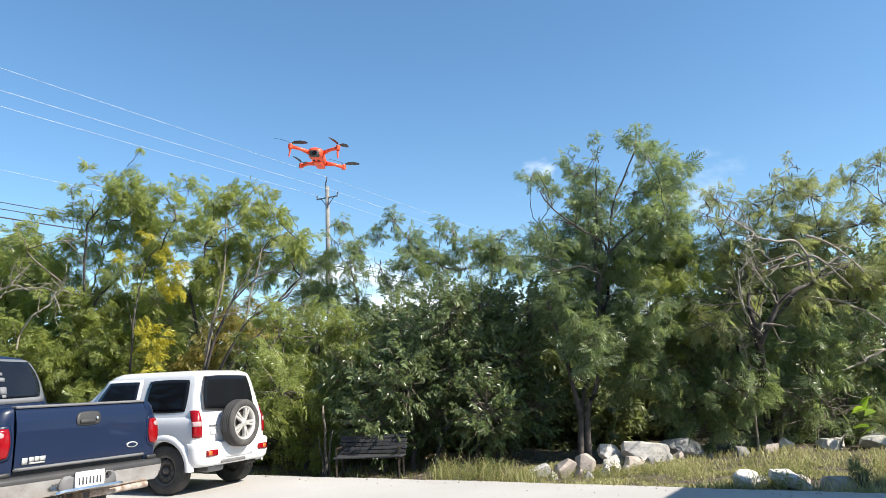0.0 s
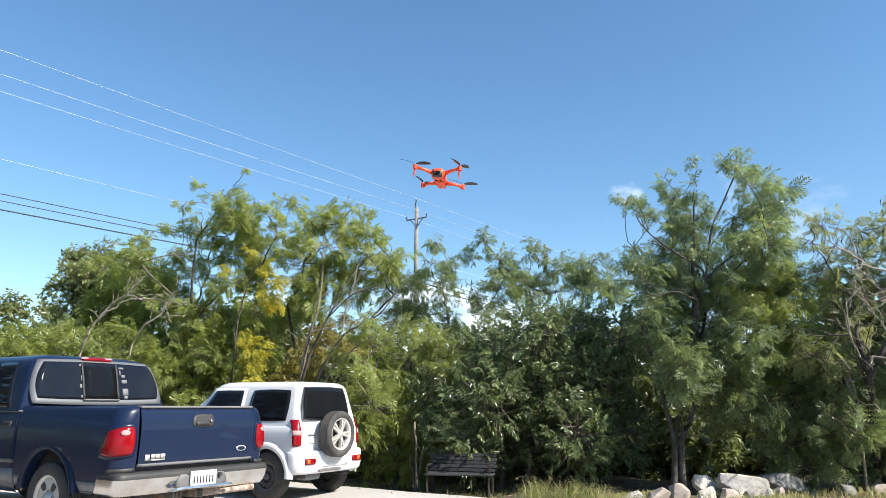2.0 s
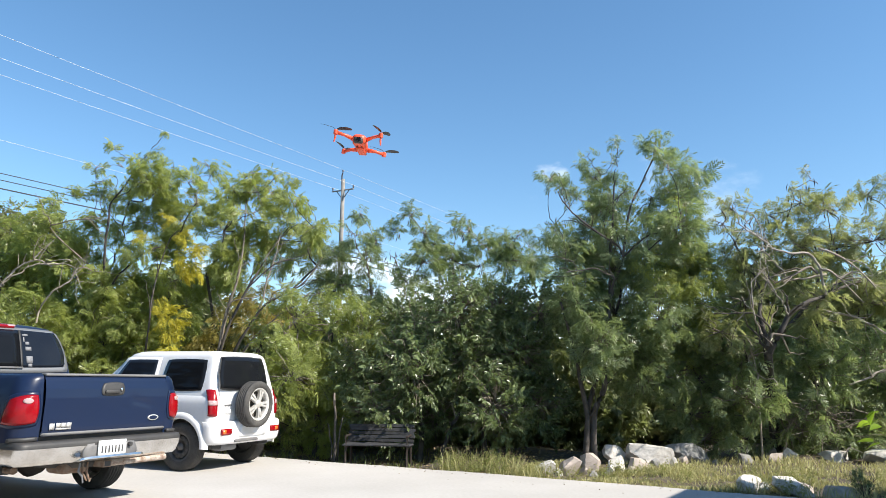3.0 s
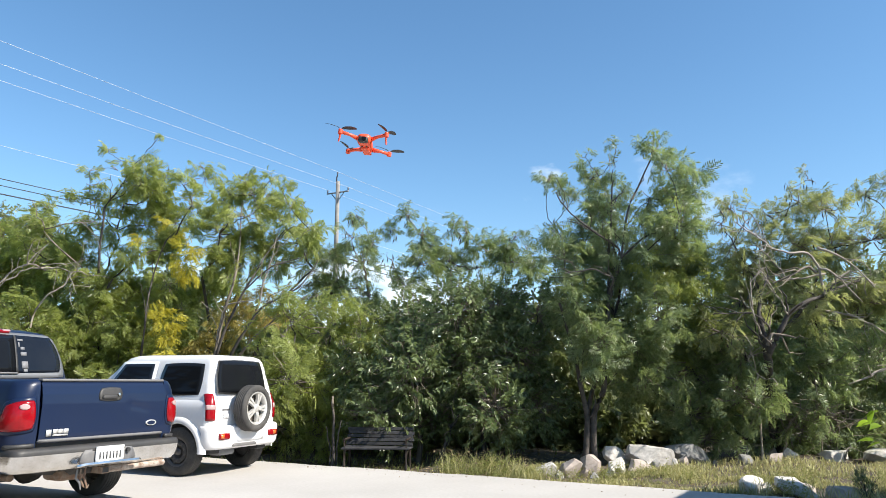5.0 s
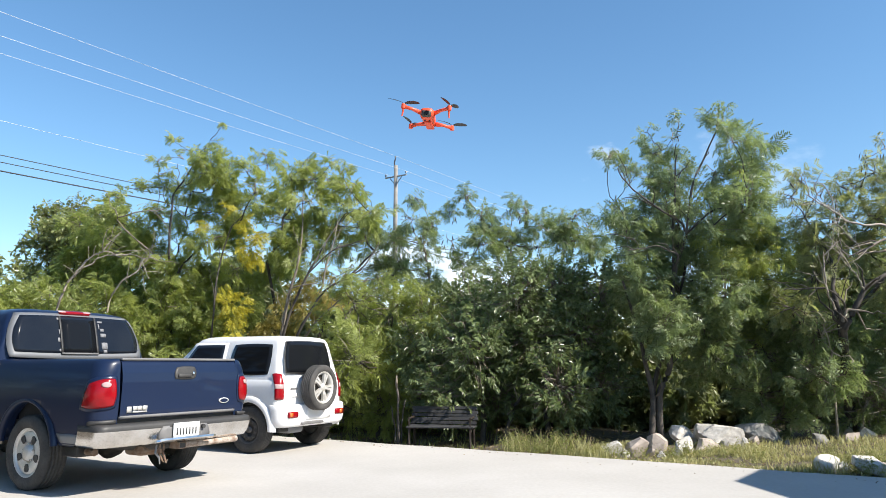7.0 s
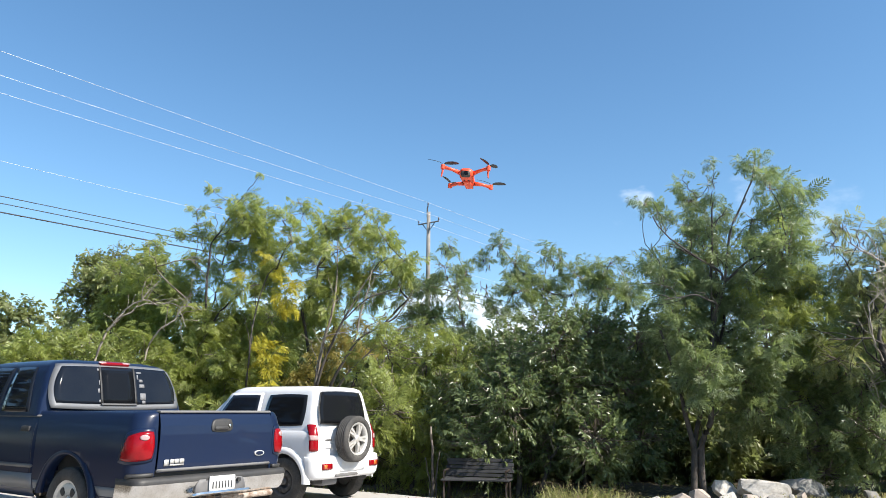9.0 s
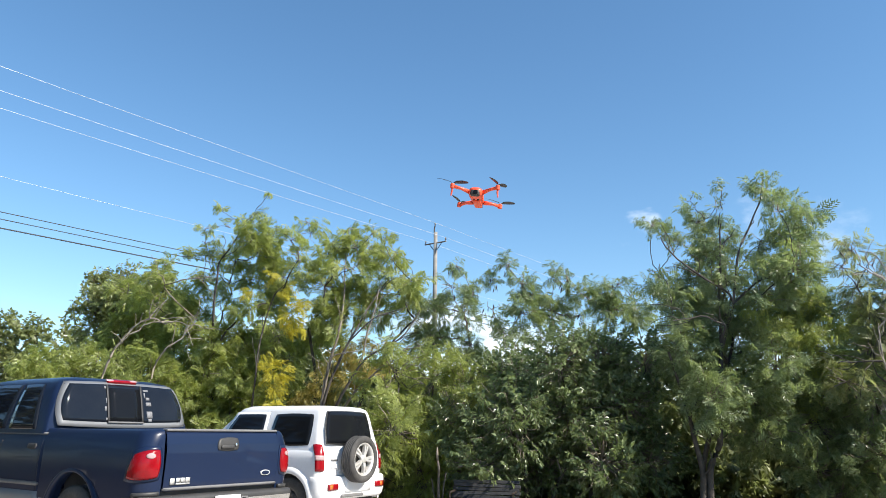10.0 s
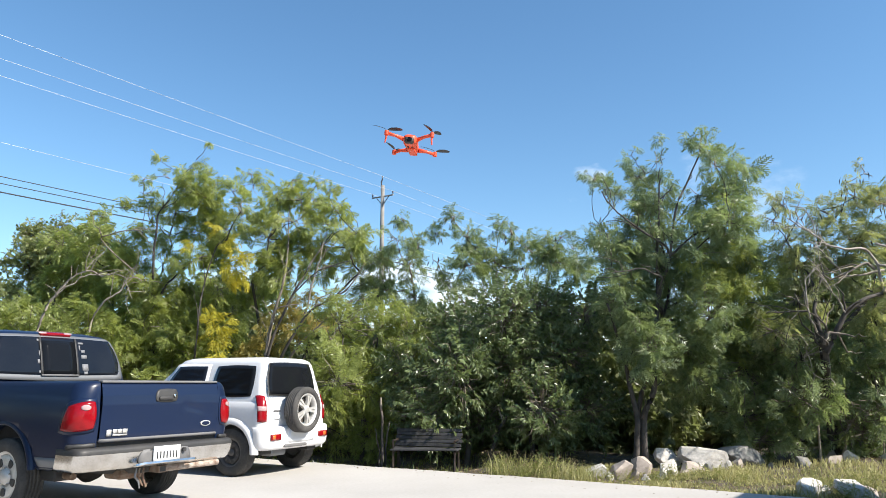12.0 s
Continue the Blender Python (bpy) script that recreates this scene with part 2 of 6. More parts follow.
def build_house_wall():
    """Plain building beside the camera whose flat roof throws the shadow on the yard."""
    shift = SUN_WAY * (4.3 / math.tan(SUN_HIGH))
    bm = bmesh.new()
    pts = [Vector((x, y, 0)) + shift for x, y in ((3.3, 8.4), (4.1, 9.46), (9.5, 8.72), (9.5, -5.0), (4.7, -5.0))]
    low = [bm.verts.new((p.x, p.y, -0.3)) for p in pts]
    high = [bm.verts.new((p.x, p.y, 4.3)) for p in pts]
    for i in range(5):
        bm.faces.new((low[i], low[(i + 1) % 5], high[(i + 1) % 5], high[i]))
    bm.faces.new(high)
    ob = part("wall_house", bm, WALL_PAINT)
    tagged(ob, "plain pale rendered building wall beside the yard", "wall", kind="structure")


WALL_PAINT = material("pale render", (0.62, 0.58, 0.5), 0.9, scale=1.2, amount=0.5, bump=0.3)
build_ground()
build_yard()
build_house_wall()


# plants
def frond_template(pairs, length, leaflet, width, seed=1):
    """A feathery leaf along +x: pairs of narrow pointed leaflets on a drooping rib. Returns verts (n, 3) and quads."""
    v, f = [], []
    rng = np.random.default_rng(seed)
    for i in range(pairs):
        t = (i + 0.9) / pairs
        reach = leaflet * (0.62 + 0.5 * math.sin(math.pi * min(1, t * 0.85 + 0.1)))
        for side in (1, -1):
            root = np.array([t * length, 0, -0.28 * length * t * t])
            way = np.array([0.55 + 0.3 * t, side * 0.85, rng.uniform(-0.55, -0.05)])
            tip = root + way / np.linalg.norm(way) * reach
            across = np.array([0.85, -side * 0.5, rng.uniform(-0.5, 0.5)]) * width * 0.5
            mid = root * 0.52 + tip * 0.48 + np.array([0, 0, 0.06 * reach])
            k = len(v)
            v += [root, mid + across, tip, mid - across]
            f.append([k, k + 1, k + 2, k + 3])
    return np.array(v), np.array(f)


def broad_template(length, width):
    """A pointed leaf along +x, folded along its midrib."""
    v = np.array([[0, 0, 0], [0.45 * length, width / 2, 0.12 * width], [length, 0, -0.1 * length], [0.45 * length, -width / 2, 0.12 * width]])
    return v, np.array([[0, 1, 2, 3]])


def scatter(template, at, way, up, size):
    """Copies of a template at many places as one vertex and face array."""
    v, f = template
    x = unit(way)
    y = unit(np.cross(up, x))
    z = np.cross(x, y)
    out = at[:, None] + size[:, None, None] * (v[None, :, 0:1] * x[:, None] + v[None, :, 1:2] * y[:, None] + v[None, :, 2:3] * z[:, None])
    faces = f[None] + (np.arange(len(at)) * len(v))[:, None, None]
    return out.reshape(-1, 3), faces.reshape(-1, f.shape[1])


FROND = frond_template(5, 0.19, 0.086, 0.024)
FROND_FINE = frond_template(6, 0.16, 0.062, 0.020, 2)
FROND_BIG = frond_template(6, 0.21, 0.09, 0.027, 3)
LEAF = broad_template(0.115, 0.05)
LEAF_SMALL = broad_template(0.094, 0.042)
LEAF_BIG = broad_template(0.17, 0.085)
POD = broad_template(0.16, 0.028)
POD_MAT = material("dark brown pod", (0.05, 0.035, 0.028), 0.7, amount=0.4)
OUT = np.array([0.0, 0.0, 1.0])


def sway_line(a, b, rng, steps=6, bow=0.12, rough=0.03):
    a, b = np.asarray(a, float), np.asarray(b, float)
    t = np.linspace(0, 1, steps)[:, None]
    d = np.linalg.norm(b - a)
    off = rng.normal(0, bow * d, 3)
    wig = rng.normal(0, rough * d, (steps, 3)) * np.sin(np.pi * t)
    return a + (b - a) * t + off * np.sin(np.pi * t) + wig


def grow(clumps, rng, template, tubes, dense=1.0, fronds=8, droop=0.5, size=(0.7, 1.25), gaps=0.4, long=0.34, fill=0.5, flat=0.55, twig=0.006):
    """Sprays of leaves along short twigs that fill each clump unevenly; returns leaf verts and faces.
    dense: leaf area over the clump's own outline; flat: how level the leaves of one spray lie."""
    q0, q1, q2, q3 = (template[0][template[1][:, k]] for k in range(4))
    area = 0.5 * np.linalg.norm(np.cross(q2 - q0, q3 - q1), axis=1).sum() * ((size[0] + size[1]) / 2) ** 2
    ats, ways, ups, sizes = [], [], [], []
    for cx, cy, cz, r in clumps:
        c = np.array([cx, cy, cz])
        n = max(1 if r < 0.12 else 3, int(dense * 4.0 * math.pi * r * r / area / fronds))
        u = unit(rng.normal(0, 1, (n, 3)))
        p = c + u * r * rng.uniform(0, 1, (n, 1)) ** fill * rng.uniform(0.6, 0.9, (n, 1))
        keep = np.array([r < 0.2 or noise.noise(Vector(q) * 2.6) > gaps - 0.5 for q in p])
        p, u = p[keep], u[keep]
        n = len(p)
        if n == 0:
            continue
        reach = min(long, 0.12 + 0.7 * r) * rng.uniform(0.55, 1.15, (n, 1))
        d = unit(0.75 * u + rng.normal(0, 0.45, (n, 3)) + [0, 0, 0.3])
        e = p + d * reach
        for k in range(0, n, 2):
            root = c + (p[k] - c) * rng.uniform(0.1, 0.5)
            mid = (root + p[k]) / 2 + rng.normal(0, 0.05 * r, 3)
            tubes.add([root, mid, p[k], (p[k] + e[k]) / 2 + [0, 0, 0.02], e[k]], [twig * 1.5, twig * 1.2, twig, twig * 0.7, twig * 0.4])
        t = ((np.arange(fronds)[None, :, None] + rng.uniform(0, 1, (n, fronds, 1))) / fronds) ** 0.8
        q = p[:, None] + (e - p)[:, None] * t
        level = unit(OUT * flat + 0.4 * u + rng.normal(0, 0.5, (n, 3)))
        across = unit(np.cross(d, level))
        sign = np.where(np.arange(fronds) % 2 == 0, 1.0, -1.0)[None, :, None]
        w = d[:, None] * 0.6 + across[:, None] * sign * rng.uniform(0.4, 1.0, (n, fronds, 1)) + rng.normal(0, 0.22, (n, fronds, 3)) + [0, 0, -droop]
        up = level[:, None] + rng.normal(0, 0.3, (n, fronds, 3))
        ats.append(q.reshape(-1, 3))
        ways.append(w.reshape(-1, 3))
        ups.append(up.reshape(-1, 3))
        sizes.append(rng.uniform(*size, n * fronds) * min(1.0, 0.5 + 1.6 * r))
    return scatter(template, np.concatenate(ats), np.concatenate(ways), np.concatenate(ups), np.concatenate(sizes))


def spread(clumps, rng, deep):
    """The clumps of a crown stand before and behind one another."""
    out = []
    for x, y, z, r in clumps:
        k = 1 + rng.uniform(-deep, deep) / y
        out.append((x * k, y * k, 1.3 + (z - 1.3) * k, r))
    return out


def branches(woods, forks, clumps, shift, rng, thick):
    """Limbs that divide on their way from the forks to the clumps; each limb is as thick as what it bears."""
    spots, up, own, weight, far = [np.array(f, float) for f in forks], [-1] * len(forks), list(range(len(forks))), [0.0] * len(forks), [0.0] * len(forks)
    mids = [np.array(c[:3]) for c in clumps]
    order = sorted(range(len(clumps)), key=lambda i: min(np.linalg.norm(mids[i] - f) for f in spots[:len(forks)]))
    for i in order:
        cost = [np.linalg.norm(mids[i] - s) * (1.0 if s[2] < mids[i][2] + 0.1 else 1.6) + 0.35 * d for s, d in zip(spots, far)]
        k = int(np.argmin(cost))
        spots.append(mids[i])
        up.append(k)
        own.append(own[k])
        far.append(far[k] + float(np.linalg.norm(mids[i] - spots[k])))
        weight.append((clumps[i][3] / 0.3) ** 2)
    for i in range(len(spots) - 1, len(forks) - 1, -1):
        weight[up[i]] += weight[i]
    total = max(weight)
    for i in range(len(forks), len(spots)):
        r1 = max(0.007, thick * math.sqrt(weight[i] / total))
        r0 = min(max(0.007, thick * math.sqrt(weight[up[i]] / total)), r1 * 1.35)
        woods[own[i]].add(sway_line(spots[up[i]], spots[i], rng, 8, 0.06, 0.02) - shift, np.linspace(r0, r1 * 0.75, 8))


def tree(name, label, category, stems, clumps, leaf, template, seed, deep=0.9, extra=(), sprigs=(), limbs=(), bark=None, limb=0.04, pods=0, **how):
    """stems: (base point, fork point, radius) of each stem. limbs: bare limbs (points, radii, material) that show between the leaves."""
    rng = np.random.default_rng(seed)
    clumps = spread(clumps, rng, deep)
    bx, by, bz = stems[0][0]
    thing = base(name, bx, by, bz)
    shift = np.array([bx, by, bz])
    woods = [Tubes(7) for _ in stems]
    for wood, (foot, fork, r) in zip(woods, stems):
        line = sway_line(foot, fork, rng, 8, 0.03, 0.008)
        line[0, 2] -= 0.12
        wood.add(line - shift, np.linspace(r * 1.15, r * 0.7, 8))
    fine = Tubes(3)
    branches(woods, [s[1] for s in stems], clumps, shift, rng, limb)
    for x, y, z, r in clumps:
        for _ in range(2):
            tip = np.array([x, y, z]) + unit(rng.normal(0, 1, 3) + [0, 0, 0.4]) * r * 0.95
            fine.add(sway_line((x, y, z), tip, rng, 6, 0.1), np.linspace(0.011, 0.004, 6))
    for a, b in sprigs:
        line = sway_line(a, b, rng, 8, 0.05)
        woods[-1].add(line - shift, np.linspace(0.009, 0.005, 8))
        clumps = clumps + [(*line[-1], 0.1)]
    v, f = grow(clumps, rng, template, fine, **how)
    for pts, r0, r1, mat in limbs:
        pts = np.array(pts, float)
        u = np.linspace(0, len(pts) - 1, 4 * len(pts))
        line = np.stack([np.interp(u, np.arange(len(pts)), pts[:, k]) for k in range(3)], -1) + rng.normal(0, 0.012, (len(u), 3))
        line[1:-1] = (line[:-2] + 2 * line[1:-1] + line[2:]) / 4
        arm = Tubes(8)
        arm.add(line - shift, np.linspace(r0, r1, len(u)))
        for k in range(len(pts) + 1):
            i = rng.integers(len(u) // 3, len(u) - 1)
            tip = line[i] + unit(line[i] - line[i - 2] + rng.normal(0, 0.06, 3)) * rng.uniform(0.3, 0.7) + rng.normal(0, 0.12, 3)
            arm.add(sway_line(line[i], tip, rng, 6, 0.1) - shift, np.linspace(r1, 0.004, 6))
        arm.make("limb", mat, thing)
    for i, wood in enumerate(woods):
        wood.make("trunk" if i == 0 else "stem", bark or BARK, thing)
    fine.v = [q - shift for q in fine.v]
    tagged(fine.make("twigwork", TWIG, thing), kind="stuff")
    if pods:
        tips = np.array([(x, y, z) for x, y, z, r in clumps for _ in range(pods)]) + rng.normal(0, 0.09, (len(clumps) * pods, 3))
        w = np.array([0, 0, -1.0]) + rng.normal(0, 0.25, tips.shape)
        v2, f2 = scatter(POD, tips, w, rng.normal(0, 1, tips.shape), rng.uniform(0.6, 1.2, len(tips)))
        tagged(add_mesh("seed_pod", v2 - shift, f2, POD_MAT, thing, label="dark hanging seed pods"), kind="stuff")
    add_mesh("crown", v - shift, f, leaf, thing)
    for nm, lf, cl, thick in extra:
        v, f = grow(spread(cl, rng, 0.25), rng, template, Tubes(3), **{**how, "dense": thick})
        add_mesh(nm, v - shift, f, lf, thing)
    return tagged(thing, label, category)


def crown(y, places):
    """Leaf clumps (x, z, radius) of a crown whose middle stands at y."""
    return [(x, y, z, r) for x, z, r in places]


# crowns: middle and radius of each leaf clump
CROWN_A = crown(17.2, [(-6.29, 6.57, 0.12), (-5.87, 6.32, 0.15), (-6.65, 6.09, 0.12), (-6.63, 5.76, 0.22), (-7.0, 5.41, 0.17), (-6.02, 6.12, 0.22), (-5.44, 5.86, 0.37), (-4.88, 6.07, 0.24), (-4.11, 6.26, 0.16), (-4.02, 5.96, 0.27), (-4.51, 5.8, 0.32), (-5.25, 5.54, 0.4), (-5.83, 5.35, 0.26), (-6.4, 5.4, 0.22), (-4.29, 5.33, 0.4), (-5.31, 4.83, 0.38), (-6.56, 4.61, 0.32), (-5.94, 4.68, 0.29), (-4.62, 4.83, 0.38), (-6.9, 4.23, 0.37), (-6.04, 4.04, 0.43), (-5.46, 4.04, 0.36), (-4.8, 4.26, 0.37), (-6.85, 3.47, 0.48), (-6.14, 3.2, 0.53), (-5.42, 3.2, 0.48), (-4.74, 3.48, 0.4), (-4.39, 2.89, 0.42), (-6.45, 2.6, 0.53), (-5.73, 2.47, 0.52), (-5.05, 2.47, 0.47), (-4.37, 2.34, 0.42)])
CROWN_AY = crown(15.9, [(-4.41, 4.69, 0.16), (-3.92, 3.83, 0.3), (-4.11, 4.18, 0.15), (-4.92, 4.23, 0.14), (-4.36, 2.47, 0.27), (-4.56, 2.77, 0.17), (-4.2, 3.41, 0.12), (-4.23, 2.04, 0.19)])
CROWN_B = crown(17.0, [(-3.07, 6.05, 0.13), (-3.12, 5.76, 0.19), (-2.46, 5.96, 0.17), (-2.2, 5.76, 0.13), (-3.4, 5.58, 0.27), (-2.84, 5.58, 0.35), (-2.52, 5.5, 0.29), (-1.99, 5.3, 0.31), (-1.71, 5.37, 0.13), (-3.6, 5.36, 0.24), (-2.97, 5.06, 0.44), (-2.24, 5.0, 0.44), (-1.52, 4.78, 0.32), (-3.58, 4.64, 0.44), (-2.98, 4.5, 0.44), (-2.39, 4.5, 0.37), (-1.76, 4.45, 0.37), (-1.35, 4.37, 0.22), (-3.62, 4.0, 0.43), (-3.07, 3.99, 0.32), (-1.41, 3.87, 0.26), (-1.96, 4.07, 0.32), (-2.5, 3.93, 0.25), (-3.81, 3.43, 0.42), (-3.33, 3.59, 0.31), (-1.4, 2.92, 0.37), (-1.6, 2.2, 0.47), (-1.14, 2.28, 0.44)])
CROWN_GOLD = crown(16.7, [(-4.0, 2.11, 0.33), (-3.62, 1.94, 0.28), (-2.7, 3.05, 0.33), (-2.16, 3.22, 0.26), (-2.93, 2.34, 0.32), (-2.32, 2.5, 0.3), (-3.2, 2.85, 0.23), (-1.8, 3.11, 0.23), (-3.44, 2.34, 0.3), (-1.98, 2.66, 0.23)])
CROWN_C = [(-11.05, 21, 5.45, 0.45), (-10.3, 21, 5.62, 0.4), (-9.36, 21, 5.6, 0.42), (-11.3, 21, 4.74, 0.68), (-10.37, 21, 4.91, 0.89), (-9.21, 21, 4.74, 0.97), (-10.61, 21, 3.92, 0.97), (-9.47, 21, 3.76, 1.13)]
CROWN_D = crown(18.2, [(-8.07, 4.94, 0.34), (-7.65, 4.65, 0.37), (-8.16, 4.34, 0.45), (-8.72, 4.22, 0.45), (-7.65, 3.94, 0.45), (-8.26, 3.66, 0.48), (-8.94, 3.51, 0.47), (-7.52, 3.1, 0.47), (-8.21, 2.95, 0.5), (-9.02, 2.81, 0.47), (-7.95, 5.37, 0.18), (-9.48, 2.95, 0.47), (-8.89, 4.65, 0.31), (-9.84, 2.67, 0.42), (-7.34, 2.43, 0.47), (-8.02, 2.22, 0.47), (-8.97, 2.15, 0.47)])
CROWN_E = crown(16.2, [(-0.45, 4.97, 0.2), (-0.56, 4.51, 0.24), (-0.07, 4.35, 0.21), (0.37, 4.62, 0.18), (0.71, 4.95, 0.17), (1.01, 4.56, 0.24), (1.28, 4.3, 0.21), (1.72, 4.77, 0.18), (2.02, 4.62, 0.22), (2.35, 4.31, 0.24), (2.78, 4.44, 0.22), (3.11, 4.52, 0.18), (3.41, 4.31, 0.2), (-0.89, 4.02, 0.3), (-0.26, 3.89, 0.3), (0.37, 3.97, 0.3), (1.0, 3.89, 0.35), (1.66, 3.97, 0.35), (2.29, 3.85, 0.35), (2.92, 3.98, 0.35), (3.53, 3.9, 0.32), (-1.0, 3.33, 0.4), (-0.13, 3.23, 0.38), (0.75, 3.31, 0.35)])
CROWN_F = [(0.69, 13.7, 2.38, 0.84), (1.54, 13.7, 2.59, 0.73), (2.28, 13.7, 2.64, 0.73), (3.06, 13.7, 2.6, 0.63), (0.68, 13.7, 1.57, 0.94), (1.73, 13.7, 1.77, 0.94), (2.68, 13.7, 1.89, 0.84), (-0.25, 13.7, 1.56, 0.63), (1.19, 13.7, 0.75, 0.84), (2.23, 13.7, 0.86, 0.84), (0.17, 13.7, 0.75, 0.73), (3.05, 13.7, 0.86, 0.73)]
CROWN_G = [(-1.6, 14.4, 2.45, 0.78), (-0.82, 14.4, 2.34, 0.78), (-0.16, 14.4, 2.23, 0.55), (-1.57, 14.4, 1.36, 0.89), (-0.91, 14.4, 1.25, 0.78), (-1.77, 14.4, 0.5, 0.66), (-0.9, 14.4, 0.4, 0.55)]
CROWN_M = crown(12.9, [(4.31, 5.34, 0.23), (3.96, 5.05, 0.23), (5.18, 5.61, 0.23), (5.41, 5.27, 0.18), (5.78, 5.2, 0.28), (3.12, 4.96, 0.15), (3.29, 4.82, 0.15), (3.63, 4.67, 0.17), (3.22, 4.13, 0.28), (4.28, 4.74, 0.31), (5.57, 4.68, 0.37), (5.05, 4.72, 0.16), (4.15, 4.29, 0.37), (4.84, 4.26, 0.41), (5.57, 4.24, 0.39), (3.77, 3.84, 0.34), (4.34, 3.76, 0.4), (4.96, 3.72, 0.46), (5.55, 3.67, 0.44), (3.18, 3.67, 0.3), (3.41, 3.47, 0.3), (3.81, 3.26, 0.42), (4.47, 3.21, 0.44), (5.15, 3.16, 0.5), (5.81, 3.31, 0.42), (6.34, 3.56, 0.2), (3.62, 2.7, 0.46), (4.32, 2.55, 0.52), (5.12, 2.5, 0.55), (5.85, 2.71, 0.42), (4.69, 1.91, 0.47), (5.42, 1.96, 0.46), (3.97, 1.96, 0.42)])
# clumps whose lighter leaf colour paints sunlight onto the crown's right side
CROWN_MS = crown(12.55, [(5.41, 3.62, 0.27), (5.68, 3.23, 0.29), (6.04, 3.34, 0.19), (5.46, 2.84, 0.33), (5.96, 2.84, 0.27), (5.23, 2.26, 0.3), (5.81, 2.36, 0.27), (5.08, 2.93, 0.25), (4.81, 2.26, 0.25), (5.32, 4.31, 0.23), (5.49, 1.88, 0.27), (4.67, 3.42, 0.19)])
CROWN_R = crown(12.3, [(6.3, 4.38, 0.19), (6.11, 4.12, 0.16), (6.55, 4.16, 0.23), (6.96, 4.31, 0.17), (7.44, 4.79, 0.12), (7.6, 4.57, 0.18), (7.29, 4.26, 0.23), (7.8, 4.98, 0.2), (8.09, 4.43, 0.33), (8.87, 4.72, 0.19), (9.46, 4.99, 0.19), (8.08, 3.71, 0.48), (7.59, 3.76, 0.31), (6.86, 3.76, 0.29), (6.32, 3.76, 0.25), (7.22, 3.37, 0.39), (6.53, 3.32, 0.33), (8.93, 3.89, 0.43), (9.45, 4.27, 0.28), (6.39, 2.74, 0.34), (6.96, 2.64, 0.29), (7.76, 2.6, 0.48), (8.64, 2.75, 0.57), (9.43, 2.96, 0.47), (5.97, 2.21, 0.28)])
CROWN_H = [(4.7, 12.85, 1.48, 0.71), (5.68, 12.85, 1.58, 0.81), (6.68, 12.85, 1.88, 0.71), (6.62, 12.85, 1.06, 0.71), (7.88, 12.85, 1.57, 0.81), (9.03, 12.85, 1.77, 0.81), (9.98, 12.85, 1.99, 0.71), (5.63, 12.85, 0.76, 0.61), (7.58, 12.85, 0.74, 0.61), (8.71, 12.85, 0.83, 0.61), (9.74, 12.85, 0.93, 0.61), (10.38, 12.85, 1.45, 0.81), (5.9, 12.95, 0.35, 0.45), (6.6, 12.95, 0.35, 0.45), (7.3, 12.95, 0.35, 0.45), (8, 12.95, 0.35, 0.45), (8.8, 12.95, 0.35, 0.45), (9.6, 12.95, 0.35, 0.45), (10.4, 12.95, 0.35, 0.45)]
CROWN_I = [(-9.82, 16.8, 2.35, 0.9), (-8.65, 16.8, 2.23, 0.9), (-7.51, 16.8, 2.36, 0.9), (-6.21, 16.8, 2.11, 0.97), (-4.9, 16.8, 1.61, 0.9), (-2.84, 16.8, 0.86, 0.77), (-5.51, 16.8, 1.1, 0.9), (-6.8, 16.8, 1.35, 0.9), (-8.45, 16.8, 1.34, 0.9), (-9.98, 16.8, 1.34, 0.9)]
CROWN_J = [(-16.47, 25, 4.41, 0.86), (-15.46, 25, 4.41, 0.77), (-14.01, 25, 4.1, 0.77), (-17.9, 25, 4.42, 1.15), (-15.72, 25, 3.23, 1.15), (-14.09, 25, 3.03, 1.15), (-18.12, 25, 3.05, 1.15)]

